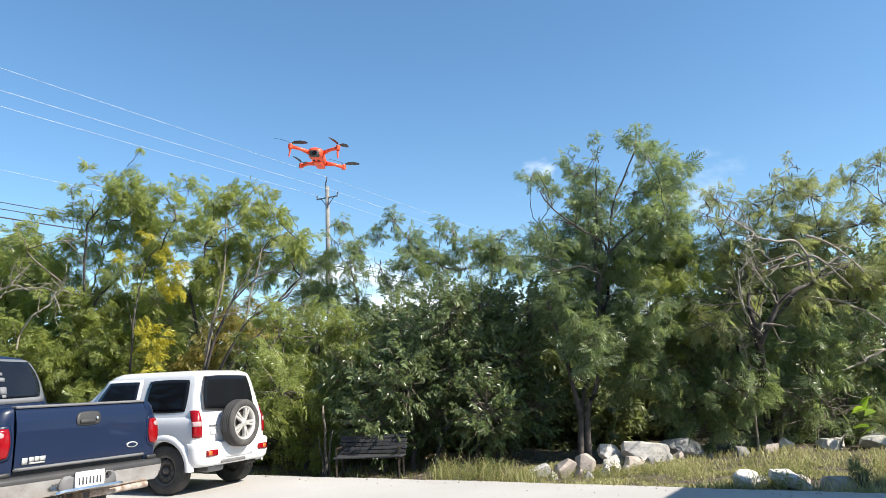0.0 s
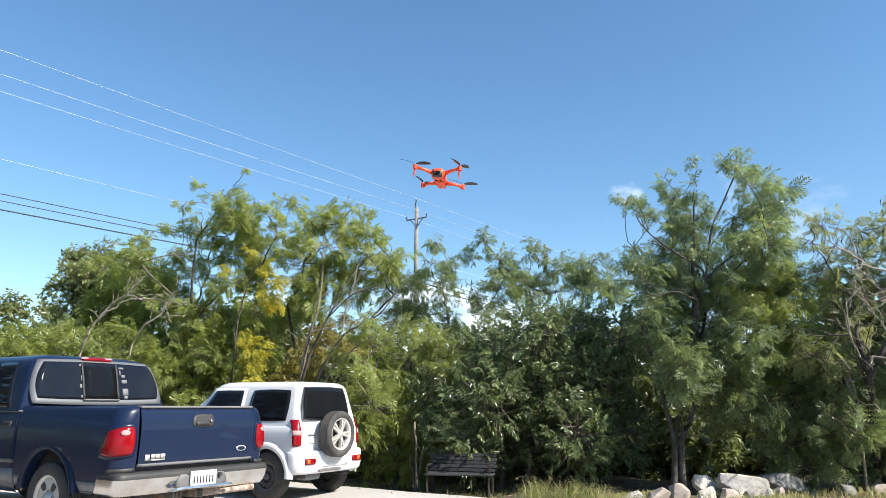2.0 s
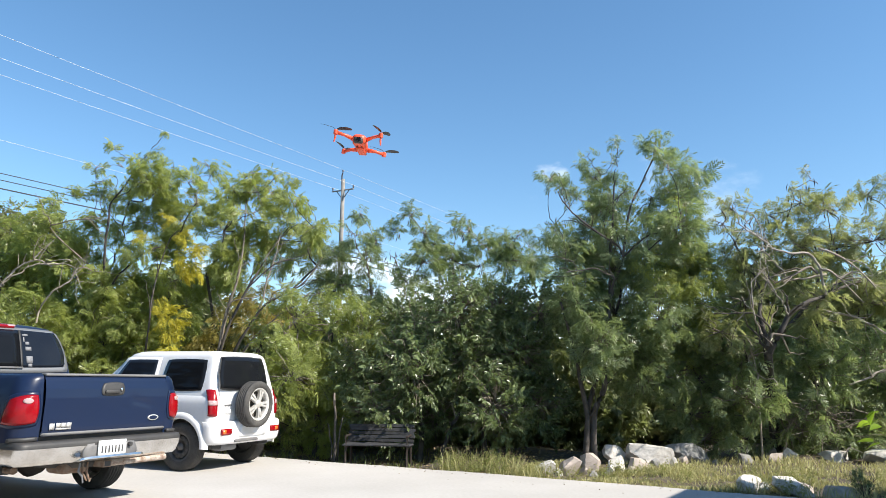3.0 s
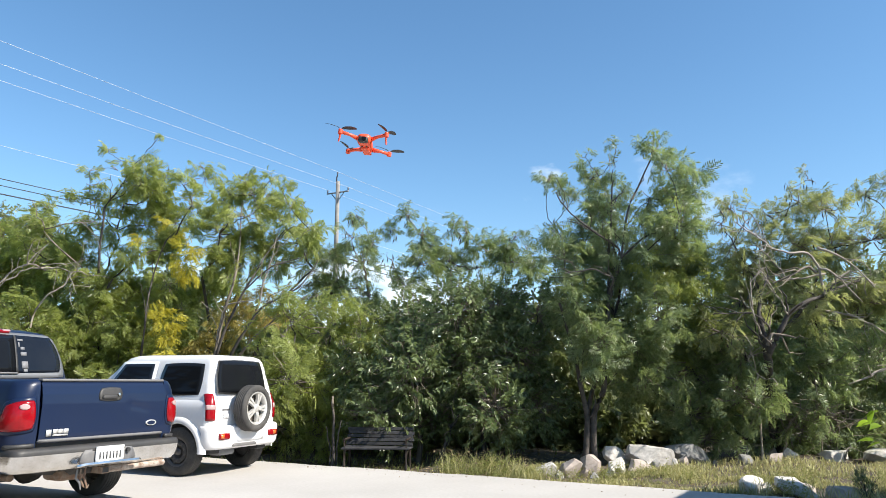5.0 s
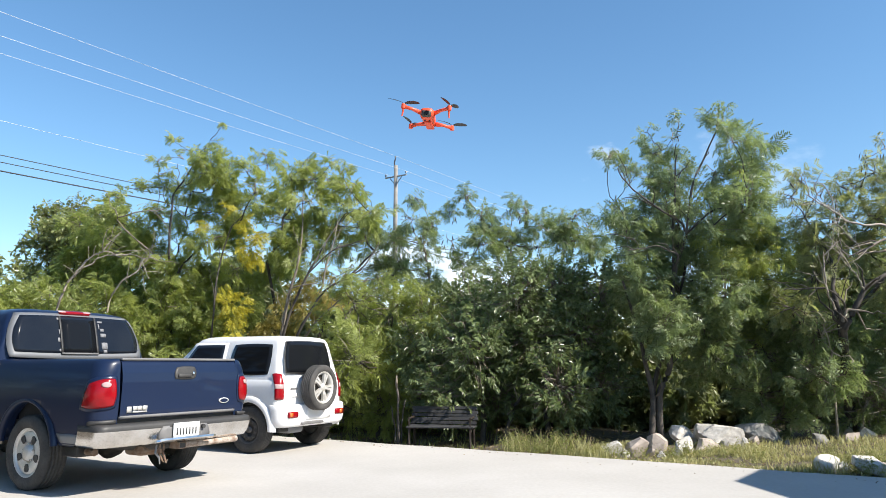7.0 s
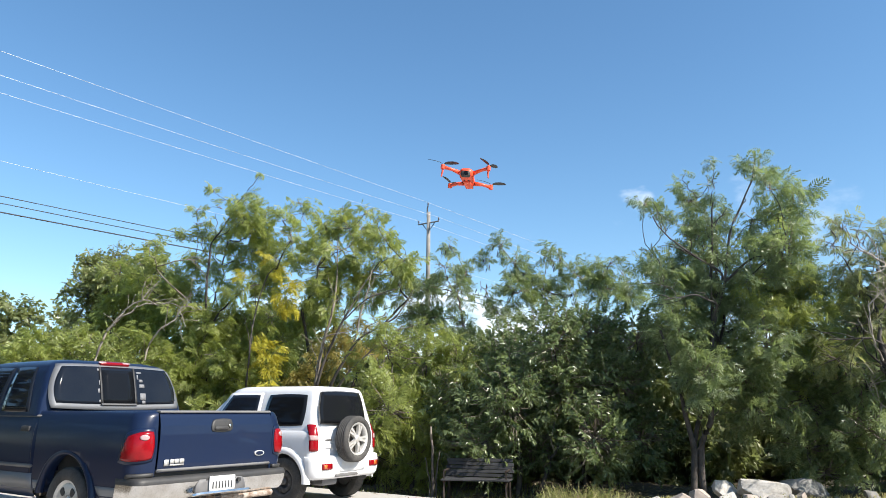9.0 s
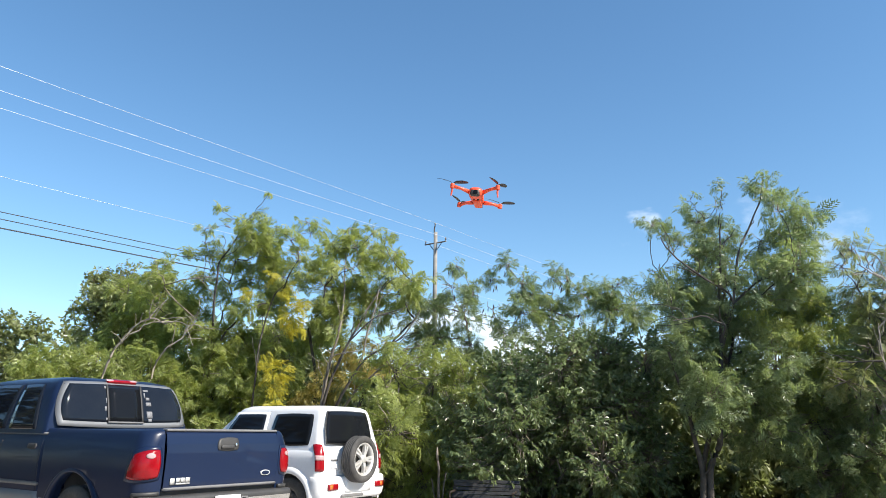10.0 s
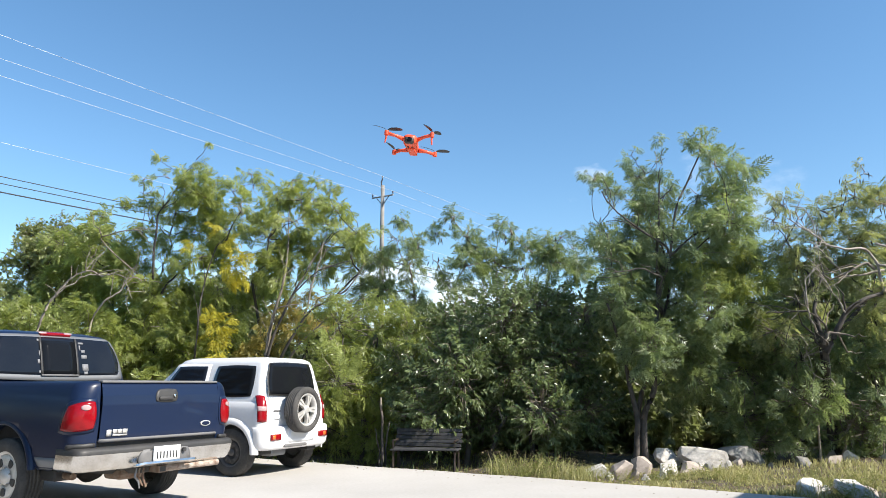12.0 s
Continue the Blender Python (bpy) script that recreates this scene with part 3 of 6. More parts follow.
tree("acacia_tree", "feathery green acacia tree with yellowing sprays behind the cars", "tree",
     [((-5.3, 17.3, -0.2), (-5.4, 17.2, 2.3), 0.08), ((-5.9, 17.4, -0.2), (-6.3, 17.3, 3.0), 0.06)],
     CROWN_A, FEATHER, FROND_BIG, 11, dense=2.2, gaps=0.38, extra=[("yellow_leaves", YELLOW, CROWN_AY, 1.1)],
     sprigs=[((-5.6, 17.2, 6.2), (-5.42, 17.2, 6.6)), ((-5.42, 17.2, 6.6), (-5.12, 17.2, 7.02))],
     limbs=[([(-8.23, 15.9, -0.2), (-8.13, 15.9, 2.37), (-7.93, 15.7, 2.73), (-7.8, 15.7, 3.0), (-7.61, 15.7, 3.27), (-7.42, 15.7, 3.49), (-7.21, 15.7, 3.63), (-6.99, 15.7, 3.67), (-6.76, 15.7, 3.52)], 0.03, 0.012, BARE),
            ([(-7.56, 15.7, 3.3), (-7.35, 15.7, 3.38), (-7.25, 15.7, 3.49), (-7.04, 15.7, 3.58), (-6.82, 15.7, 3.56)], 0.018, 0.008, BARE),
            ([(-7.15, 15.9, -0.2), (-7.05, 15.9, 2.6), (-6.71, 15.7, 3.01), (-6.5, 15.7, 3.12), (-6.32, 15.7, 3.28), (-6.25, 15.7, 3.5), (-6.07, 15.7, 3.53), (-5.93, 15.7, 3.45)], 0.022, 0.009, BARE),
            ([(-6.27, 15.7, 3.47), (-6.21, 15.7, 3.26), (-6.1, 15.7, 3.07)], 0.012, 0.006, BARE),
            ([(-6.3, 16.9, 3.6), (-7.22, 16.3, 4.48), (-6.69, 16.2, 4.63), (-6.06, 16.2, 4.67)], 0.018, 0.009, TWIG),
            ([(-5.0, 16.6, 1.2), (-4.71, 15.7, 2.25), (-4.69, 15.7, 2.97), (-4.54, 15.7, 3.71), (-4.42, 15.7, 4.2)], 0.026, 0.01, BARK),
            ([(-6.1, 16.9, 3.2), (-6.05, 16.6, 4.12), (-5.96, 16.4, 4.76), (-5.93, 16.4, 5.13), (-5.67, 16.4, 5.46), (-5.55, 16.6, 5.92), (-5.45, 16.9, 6.23)], 0.03, 0.01, BARK)])
tree("acacia_tree", "feathery green acacia tree with several slender leaning stems", "tree",
     [((-3.9, 17.1, -0.2), (-3.1, 17.0, 3.3), 0.05), ((-3.8, 17.0, -0.2), (-3.9, 17.0, 3.6), 0.045), ((-3.7, 16.9, -0.2), (-2.0, 16.9, 3.2), 0.045)],
     CROWN_B, FEATHER, FROND_BIG, 12, dense=1.7, gaps=0.4, limb=0.03, extra=[("golden_leaves", GOLD, CROWN_GOLD, 1.3)],
     limbs=[([(-3.6, 16.2, -0.2), (-3.45, 16.2, 1.33), (-3.12, 15.9, 2.9), (-2.95, 15.8, 3.38), (-2.95, 16.2, 4.32), (-3.07, 16.8, 5.51)], 0.045, 0.01, TWIG),
            ([(-3.5, 16.2, -0.2), (-3.4, 16.2, 1.33), (-3.18, 15.9, 2.23), (-2.7, 15.7, 3.22), (-2.39, 15.8, 3.87), (-2.03, 16.4, 4.68)], 0.045, 0.01, BARK),
            ([(-3.4, 16.2, -0.2), (-3.24, 16.2, 1.33), (-2.89, 15.8, 1.98), (-2.4, 15.6, 2.81), (-1.57, 15.6, 3.26), (-1.22, 16.0, 3.91)], 0.045, 0.01, BARK),
            ([(-3.3, 16.2, -0.2), (-3.1, 16.1, 1.33), (-2.52, 15.7, 2.22), (-1.91, 15.5, 2.68), (-1.39, 15.6, 3.11)], 0.036, 0.009, TWIG),
            ([(-2.67, 15.7, 3.24), (-2.24, 15.6, 3.66), (-1.59, 15.7, 3.92)], 0.018, 0.007, BARK),
            ([(-2.42, 15.6, 2.75), (-2.32, 15.6, 3.35), (-2.19, 15.8, 4.0), (-2.11, 16.2, 4.68)], 0.022, 0.008, TWIG),
            ([(-3.36, 16.2, 0.0), (-3.34, 16.2, 1.33), (-3.3, 16.0, 2.29), (-3.13, 15.8, 2.89), (-2.52, 15.6, 2.99)], 0.03, 0.008, BARE)])
tree("acacia_tree", "tall dark green tree at the far end of the hedge", "tree",
     [((-10.3, 21.2, -0.2), (-10.3, 21.0, 3.2), 0.1)], CROWN_C, BROAD_OLIVE, LEAF, 13, dense=1.8, fronds=14, limb=0.06, gaps=0.42, flat=0.3)
tree("acacia_tree", "feathery green acacia before the dark tree at the hedge's end", "tree",
     [((-8.9, 18.3, -0.2), (-8.7, 18.2, 2.2), 0.07), ((-7.9, 18.3, -0.2), (-7.9, 18.2, 2.4), 0.05)], CROWN_D, FEATHER, FROND_BIG, 22, dense=1.9, deep=0.7, gaps=0.4)
tree("acacia_tree", "airy slender acacia with open crown and hanging pods", "tree",
     [((-0.4, 16.3, -0.2), (-0.3, 16.2, 2.4), 0.045), ((1.6, 16.3, -0.2), (1.6, 16.2, 2.6), 0.05), ((2.9, 16.3, -0.2), (2.7, 16.2, 2.6), 0.045)],
     CROWN_E, FEATHER_COOL, FROND_FINE, 14, bark=TWIG, dense=1.8, deep=0.6, gaps=0.42, pods=5, limb=0.03)
tree("acacia_tree", "tall blue-green acacia tree behind white boulders", "tree",
     [((3.76, 12.95, -0.1), (4.3, 13.0, 2.2), 0.045)],
     CROWN_M, FEATHER_COOL, FROND, 15, dense=1.9, deep=0.8, gaps=0.38, extra=[("sun_tinted_leaves", FEATHER, CROWN_MS, 1.2)],
     sprigs=[((4.33, 12.9, 5.0), (4.43, 12.9, 5.72)), ((4.1, 12.9, 5.1), (3.85, 12.9, 5.46))],
     limbs=[([(3.64, 12.75, -0.2), (3.65, 12.7, 0.09), (3.71, 12.7, 0.74), (3.58, 12.65, 1.28), (3.49, 12.65, 1.76), (3.2, 12.5, 2.7)], 0.066, 0.02, BARK),
            ([(3.8, 12.75, -0.2), (3.79, 12.72, 0.09), (3.81, 12.7, 0.84), (4.01, 12.65, 1.2), (4.0, 12.65, 1.76), (4.15, 12.7, 2.8), (4.14, 12.6, 3.46), (4.24, 12.7, 4.39), (4.33, 12.8, 4.99)], 0.07, 0.012, BARK),
            ([(4.15, 12.7, 2.8), (4.3, 12.4, 3.43), (4.45, 12.5, 4.35), (4.84, 12.7, 5.02), (5.13, 12.8, 5.53)], 0.03, 0.01, BARK),
            ([(4.2, 12.6, 3.3), (4.35, 12.5, 3.64), (3.76, 12.3, 3.95), (3.34, 12.2, 4.22), (3.13, 12.4, 4.62)], 0.024, 0.009, BARK),
            ([(4.3, 12.5, 3.5), (4.78, 12.3, 3.9), (5.08, 12.2, 3.92), (5.42, 12.3, 4.08)], 0.022, 0.009, BARK),
            ([(4.11, 12.5, 2.9), (4.11, 12.3, 3.12), (3.7, 12.2, 3.25), (3.22, 12.2, 3.15)], 0.02, 0.008, BARK)])
tree("acacia_tree", "open acacia with crooked grey limbs and dry olive leaves", "tree",
     [((7.25, 13.1, -0.1), (6.62, 12.05, 2.0), 0.05), ((6.6, 12.0, 1.9), (7.7, 12.2, 2.85), 0.04), ((6.55, 12.0, 2.2), (6.6, 12.1, 3.0), 0.04)],
     CROWN_R, FEATHER_DRY, FROND_FINE, 16, twig=0.008, dense=1.35, deep=0.3, limb=0.03, gaps=0.42, pods=4,
     limbs=[([(7.3, 13.1, -0.15), (7.17, 12.9, 0.98), (6.66, 12.0, 1.7), (6.59, 11.9, 1.98), (6.52, 11.9, 2.25), (6.48, 11.9, 2.52), (6.59, 12.0, 2.92)], 0.062, 0.025, BARK),
            ([(6.6, 11.85, 1.85), (6.73, 11.75, 2.16), (6.88, 11.7, 2.46), (7.21, 11.7, 2.69), (7.59, 11.8, 2.8), (8.6, 12.2, 3.2)], 0.05, 0.022, BARK),
            ([(6.54, 11.8, 1.95), (6.58, 11.75, 2.16), (6.82, 11.7, 2.12)], 0.03, 0.016, TWIG),
            ([(7.6, 11.8, 2.8), (7.56, 11.75, 3.21), (7.39, 11.8, 3.55), (6.98, 11.7, 3.5), (6.71, 11.7, 3.56), (6.49, 11.7, 3.73), (6.23, 11.7, 3.89), (6.1, 11.8, 4.05)], 0.025, 0.009, BARE),
            ([(7.5, 11.8, 3.2), (7.37, 11.8, 3.32), (6.98, 11.7, 3.13), (6.68, 11.8, 2.99)], 0.026, 0.012, TWIG),
            ([(6.85, 11.65, 2.45), (6.79, 11.6, 2.53), (6.68, 11.6, 2.75), (6.55, 11.6, 2.96)], 0.016, 0.008, BARE),
            ([(6.45, 11.8, 2.15), (6.3, 11.7, 2.35), (6.2, 11.6, 2.71), (6.27, 11.7, 3.07)], 0.017, 0.009, BARE),
            ([(6.46, 12.2, 1.23), (6.5, 12.1, 1.46), (6.32, 12.1, 1.73), (6.44, 12.1, 1.92)], 0.016, 0.009, BARE),
            ([(6.58, 11.8, 2.1), (6.56, 11.7, 2.22), (6.43, 11.65, 2.36), (6.24, 11.7, 2.5), (5.79, 11.8, 2.47), (5.6, 11.8, 2.46)], 0.018, 0.008, BARK),
            ([(7.54, 11.75, 3.6), (7.59, 11.7, 3.6), (7.92, 11.7, 3.45), (8.21, 11.7, 3.24), (8.6, 11.8, 2.9)], 0.024, 0.01, BARE),
            ([(7.54, 11.75, 3.25), (7.61, 11.7, 3.25), (7.88, 11.7, 3.05), (8.3, 11.8, 2.7)], 0.022, 0.01, BARE)])
tree("shrub", "dense dark broad-leaved shrub behind the bench", "shrub",
     [((0.85, 13.8, -0.25), (0.85, 13.7, 1.2), 0.05), ((2.1, 13.8, -0.25), (2.1, 13.7, 1.4), 0.05)],
     CROWN_F, BROAD, LEAF_SMALL, 17, dense=1.25, fronds=14, deep=0.8, gaps=0.48, flat=0.25, fill=0.4)
tree("shrub", "light green feathery shrub beside the cars", "shrub",
     [((-1.1, 14.5, -0.25), (-1.1, 14.4, 1.0), 0.04)], CROWN_G, FEATHER, FROND, 18, twig=0.008, dense=1.2, deep=0.6, gaps=0.52)
tree("shrub", "tangled green shrub under the trees behind the rocks", "shrub",
     [((6.2, 13.3, -0.05), (6.3, 13.2, 0.8), 0.04), ((8.6, 13.3, -0.05), (8.6, 13.2, 0.9), 0.04)],
     CROWN_H, FEATHER_COOL, FROND, 19, twig=0.009, dense=1.25, deep=0.45, gaps=0.42)
tree("shrub", "green feathery shrub row behind the parked cars", "shrub",
     [((-8.4, 16.9, -0.2), (-8.4, 16.8, 1.0), 0.04), ((-5.0, 16.9, -0.2), (-5.0, 16.8, 1.0), 0.04)],
     CROWN_I, FEATHER, FROND_BIG, 20, dense=1.6, deep=0.6, gaps=0.4)
tree("shrub", "far olive broad-leaved shrubs at the hedge's end", "shrub",
     [((-15.5, 25.1, -0.2), (-15.5, 25.0, 1.5), 0.08)], CROWN_J, BROAD_OLIVE, LEAF_BIG, 21, dense=1.5, fronds=14, deep=0.8, gaps=0.38, flat=0.4)


def far_woods():
    """Woods behind the front row: many leaf clumps in one sheet."""
    rng = np.random.default_rng(30)
    clumps = []
    for row, (back, high, r) in enumerate(((4.2, 0.9, 0.9), (6.2, 1.6, 1.2), (8.5, 2.1, 1.3))):
        for x in np.arange(-26, 18, 1.25):
            y = max(0.82 * back + max(edge_y(x), 8.5), 14.2 + 0.35 * back) + rng.uniform(-0.5, 0.5)
            tall = [high + 1.3 + rng.uniform(-0.3, 0.3)] if row and (-8 < x < -4 or x > 8) else []
            for z in [0.4, high + rng.uniform(-0.3, 0.4)] + tall:
                clumps.append((x + rng.uniform(-0.4, 0.4), y, z, r * rng.uniform(0.8, 1.1)))
    v, f = grow(clumps, rng, LEAF_BIG, Tubes(3), 1.1, 14, flat=0.4)
    ob = add_mesh("woods", v, f, WOODS)
    tagged(ob, "dense olive green woods behind the front trees", "woods", kind="stuff")


far_woods()


def mirror_hedge():
    """Tall unseen hedge added along the yard's open side for the cars to mirror."""
    rng = np.random.default_rng(31)
    clumps = []
    for y in np.arange(-9, 13.5, 1.3):
        for z in (0.7, 2.2, 3.8, 5.4, 7.0, 8.4):
            clumps.append((-11.6 + rng.uniform(-0.6, 0.6), y + rng.uniform(-0.4, 0.4), z, rng.uniform(1.0, 1.3)))
    v, f = grow(clumps, rng, broad_template(0.34, 0.2), Tubes(3), 0.8, 14, flat=0.4)
    tagged(add_mesh("hedge", v, f, HEDGE_LEAF), "tall unseen dark hedge added for the cars to mirror", "hedge", kind="stuff")


mirror_hedge()


# vehicles
def paint(name, color, rough=0.3, dirt=(0.25, 0.21, 0.17), amount=0.25, coat=0.8, metal=0.0):
    return material(name, color, rough, metal, dirt, 1.8, amount, 0.0, 30, coat=coat, spec=0.28)


BLUE_PAINT = paint("dark blue car paint", (0.0072, 0.0155, 0.045), 0.3, (0.012, 0.020, 0.045), 0.4, 0.1, 0.0)
WHITE_PAINT = paint("white car paint", (0.76, 0.76, 0.77), 0.3, (0.6, 0.58, 0.56), 0.35, 0.6)
TRIM_GREY = material("grey silver trim", (0.19, 0.195, 0.205), 0.5, 0.2, (0.2, 0.2, 0.21), 4, 0.5)
PLASTIC = material("black plastic", (0.025, 0.025, 0.027), 0.55, second=(0.06, 0.056, 0.05), scale=5, amount=0.6, bump=0.1)
PLASTIC_GREY = material("faded grey plastic", (0.12, 0.12, 0.125), 0.6, second=(0.2, 0.19, 0.18), scale=5, amount=0.6, bump=0.1)
RUBBER = material("tyre rubber", (0.034, 0.033, 0.032), 0.85, second=(0.10, 0.093, 0.085), scale=5, amount=0.7, bump=0.4, fine=40)
CHROME = material("dull chrome", (0.80, 0.79, 0.77), 0.24, 1.0, (0.38, 0.34, 0.3), 6, 0.6)
ALLOY = material("brushed alloy", (0.66, 0.65, 0.63), 0.4, 0.45, (0.45, 0.42, 0.38), 6, 0.7)
STEEL_RIM = material("dark steel rim", (0.085, 0.083, 0.082), 0.55, 0.3, (0.15, 0.14, 0.13), 8, 0.6)
GLASS_DARK = material("tinted window glass", (0.008, 0.009, 0.011), 0.05, second=(0.012, 0.013, 0.015), amount=0.2, spec=0.15)
GLASS_BLUE = material("window glass with dark cabin", (0.008, 0.011, 0.018), 0.05, second=(0.018, 0.021, 0.026), scale=3, amount=0.5, spec=0.22)
LENS_RED = material("red lamp lens", (0.27, 0.003, 0.008), 0.2, second=(0.15, 0.002, 0.004), scale=12, amount=0.7, coat=0.15, spec=0.3)
LENS_CLEAR = material("clear lamp lens", (0.46, 0.3, 0.29), 0.15, second=(0.34, 0.24, 0.24), scale=20, amount=0.6, coat=0.5)
LENS_AMBER = material("amber reflector", (0.62, 0.16, 0.03), 0.2, second=(0.5, 0.09, 0.02), scale=20, amount=0.6, coat=0.5)
PLATE_WHITE = material("white plate", (0.72, 0.72, 0.70), 0.5, scale=20, amount=0.3)
PLATE_INK = material("dark plate ink", (0.05, 0.05, 0.055), 0.6, amount=0.2)
RUST = material("rusty steel", (0.16, 0.09, 0.055), 0.85, 0.2, (0.30, 0.25, 0.2), 14, 0.8, 0.6)
TUBE_WORN = material("worn painted steel tube", (0.5, 0.44, 0.38), 0.7, 0.1, (0.16, 0.09, 0.055), 16, 1.0, 0.4)
DIRTY_UNDER = material("dirty underbody", (0.045, 0.04, 0.035), 0.9, second=(0.12, 0.1, 0.08), scale=6, amount=0.7, bump=0.5)
STICKER = material("faded grey sticker", (0.2, 0.2, 0.21), 0.7, scale=30, amount=0.6)


class Shell:
    """A car body's skin: levels (z, half width, rear y) with rounded rear corners; seen from above it is a U open to the front."""

    def __init__(self, levels, corner, crown=0.0):
        self.levels, self.corner, self.crown = levels, corner, crown
        mono = [levels[0]]
        for lv in levels[1:]:
            if lv[0] > mono[-1][0] + 1e-4:
                mono.append(lv)
        self.z, self.w, self.r = (np.array(c) for c in zip(*mono))

    def at(self, s, z, side=-1, wr=None):
        w, r = wr or (float(np.interp(z, self.z, self.w)), float(np.interp(z, self.z, self.r)))
        slope = (float(np.interp(z + 0.03, self.z, self.w)) - float(np.interp(z - 0.03, self.z, self.w))) / 0.06
        back = (float(np.interp(z + 0.03, self.z, self.r)) - float(np.interp(z - 0.03, self.z, self.r))) / 0.06
        c = self.corner
        a, b = w - c, c * math.pi / 2
        if s < a:
            bow = self.crown * (s / max(a, 0.1)) ** 2
            return Vector((side * s, r + bow - self.crown, z)), Vector((0, -1, back)).normalized()
        if s < a + b:
            t = (s - a) / c
            lean = back * math.cos(t) - slope * math.sin(t)
            return Vector((side * (a + c * math.sin(t)), r + c - c * math.cos(t), z)), Vector((side * math.sin(t), -math.cos(t), lean)).normalized()
        return Vector((side * w, r + c + s - a - b, z)), Vector((side, 0, -slope)).normalized()

    def side_s(self, y, z):
        """The length along the skin at which the side stands at y."""
        w, r = float(np.interp(z, self.z, self.w)), float(np.interp(z, self.z, self.r))
        return (w - self.corner) + self.corner * math.pi / 2 + (y - r - self.corner)

    def side(self, flank=-1):
        return lambda y, z: self.at(self.side_s(y, z), z, flank)

    def rear(self):
        return lambda x, z: self.at(abs(x), z, 1 if x > 0 else -1)

    def wrap(self, flank=-1):
        return lambda s, z: self.at(s, z, flank)

    def skin(self, s_list, arches=(), flank=None, lip=0.1):
        """The lofted skin over lengths s_list; arches (y, z, radius) are cut out and get a turned-in lip."""
        bm = bmesh.new()
        flanks = (-1, 1) if flank is None else (flank,)
        for fl in flanks:
            rows = [[bm.verts.new(self.at(s, z, fl, (w, r))[0]) for s in s_list] for z, w, r in self.levels]
            inside = set()
            for row in rows:
                for v in row:
                    if abs(v.co.x) < 0.4:
                        continue
                    for ay, az, ar in arches:
                        d = Vector((0, v.co.y - ay, v.co.z - az))
                        if d.length < ar:
                            inside.add(v)
                            d = d.normalized() * ar if d.length > 1e-4 else Vector((0, 0, ar))
                            v.co.y, v.co.z = ay + d.y, az + d.z
            for a, b in zip(rows, rows[1:]):
                for i in range(len(s_list) - 1):
                    quad = (a[i], a[i + 1], b[i + 1], b[i])
                    if all(v in inside for v in quad):
                        continue
                    bm.faces.new(quad if fl > 0 else quad[::-1])
            rim = [e for e in bm.edges if e.is_boundary and all(v in inside for v in e.verts)]
            if rim:
                out = bmesh.ops.extrude_edge_only(bm, edges=rim)
                for g in out["geom"]:
                    if isinstance(g, bmesh.types.BMVert):
                        g.co.x -= math.copysign(lip, g.co.x)
        bmesh.ops.delete(bm, geom=[v for v in bm.verts if not v.link_faces], context="VERTS")
        bmesh.ops.recalc_face_normals(bm, faces=bm.faces)
        return bm


def panel(name, surf, corners, mat, parent, k=0.25, n=(8, 6), out=0.006, skirt=0.014, bulge=0.0, label="", smooth=True):
    """A rounded plate on a surface surf(u, v) -> place, normal. corners: (u, v) low left, low right, up right, up left. k: 0 square, 1 round."""
    bm = bmesh.new()
    nu, nv = n
    (a0, b0), (a1, b1), (a2, b2), (a3, b3) = corners
    grid, skirts = [], []
    for j in range(nv + 1):
        row = []
        for i in range(nu + 1):
            p, q = 2 * i / nu - 1, 2 * j / nv - 1
            pu, qv = p * math.sqrt(1 - k * q * q / 2), q * math.sqrt(1 - k * p * p / 2)
            fu, fv = (pu + 1) / 2, (qv + 1) / 2
            u = (a0 * (1 - fu) + a1 * fu) * (1 - fv) + (a3 * (1 - fu) + a2 * fu) * fv
            v = (b0 * (1 - fu) + b1 * fu) * (1 - fv) + (b3 * (1 - fu) + b2 * fu) * fv
            place, normal = surf(u, v)
            row.append((bm.verts.new(place + normal * (out + bulge * (1 - p * p) * (1 - q * q))), place, normal))
        grid.append(row)
    for j in range(nv):
        for i in range(nu):
            bm.faces.new((grid[j][i][0], grid[j][i + 1][0], grid[j + 1][i + 1][0], grid[j + 1][i][0]))
    ring = [grid[0][i] for i in range(nu)] + [grid[j][nu] for j in range(nv)] + [grid[nv][i] for i in range(nu, 0, -1)] + [grid[j][0] for j in range(nv, 0, -1)]
    low = [bm.verts.new(place + normal * (out - skirt)) for _, place, normal in ring]
    for i in range(len(ring)):
        j = (i + 1) % len(ring)
        bm.faces.new((ring[i][0], low[i], low[j], ring[j][0]))
    bmesh.ops.recalc_face_normals(bm, faces=bm.faces)
    ob = part(name, bm, mat, parent, label)
    if smooth:
        count = nu * nv
        ob.data.polygons.foreach_set("use_smooth", np.arange(len(ob.data.polygons)) < count)
    return ob


def flat(origin, right, up):
    """A plane surface for panel()."""
    o, r, u = Vector(origin), Vector(right).normalized(), Vector(up).normalized()
    nrm = r.cross(u)
    return lambda a, b: (o + r * a + u * b, nrm)


def lathe(profile, axis="X", seg=40, ends=True):
    """Revolves (radius, along) pairs round an axis through the origin."""
    bm = bmesh.new()
    rings = []
    for r, a in profile:
        ring = []
        for i in range(seg):
            t = 2 * math.pi * i / seg
            c, s = r * math.cos(t), r * math.sin(t)
            ring.append(bm.verts.new({"X": (a, c, s), "Y": (c, a, s), "Z": (c, s, a)}[axis]))
        rings.append(ring)
    for p, q in zip(rings, rings[1:]):
        for i in range(seg):
            j = (i + 1) % seg
            bm.faces.new((p[i], p[j], q[j], q[i]))
    if ends:
        bm.faces.new(rings[0][::-1])
        bm.faces.new(rings[-1])
    bmesh.ops.recalc_face_normals(bm, faces=bm.faces)
    return bm


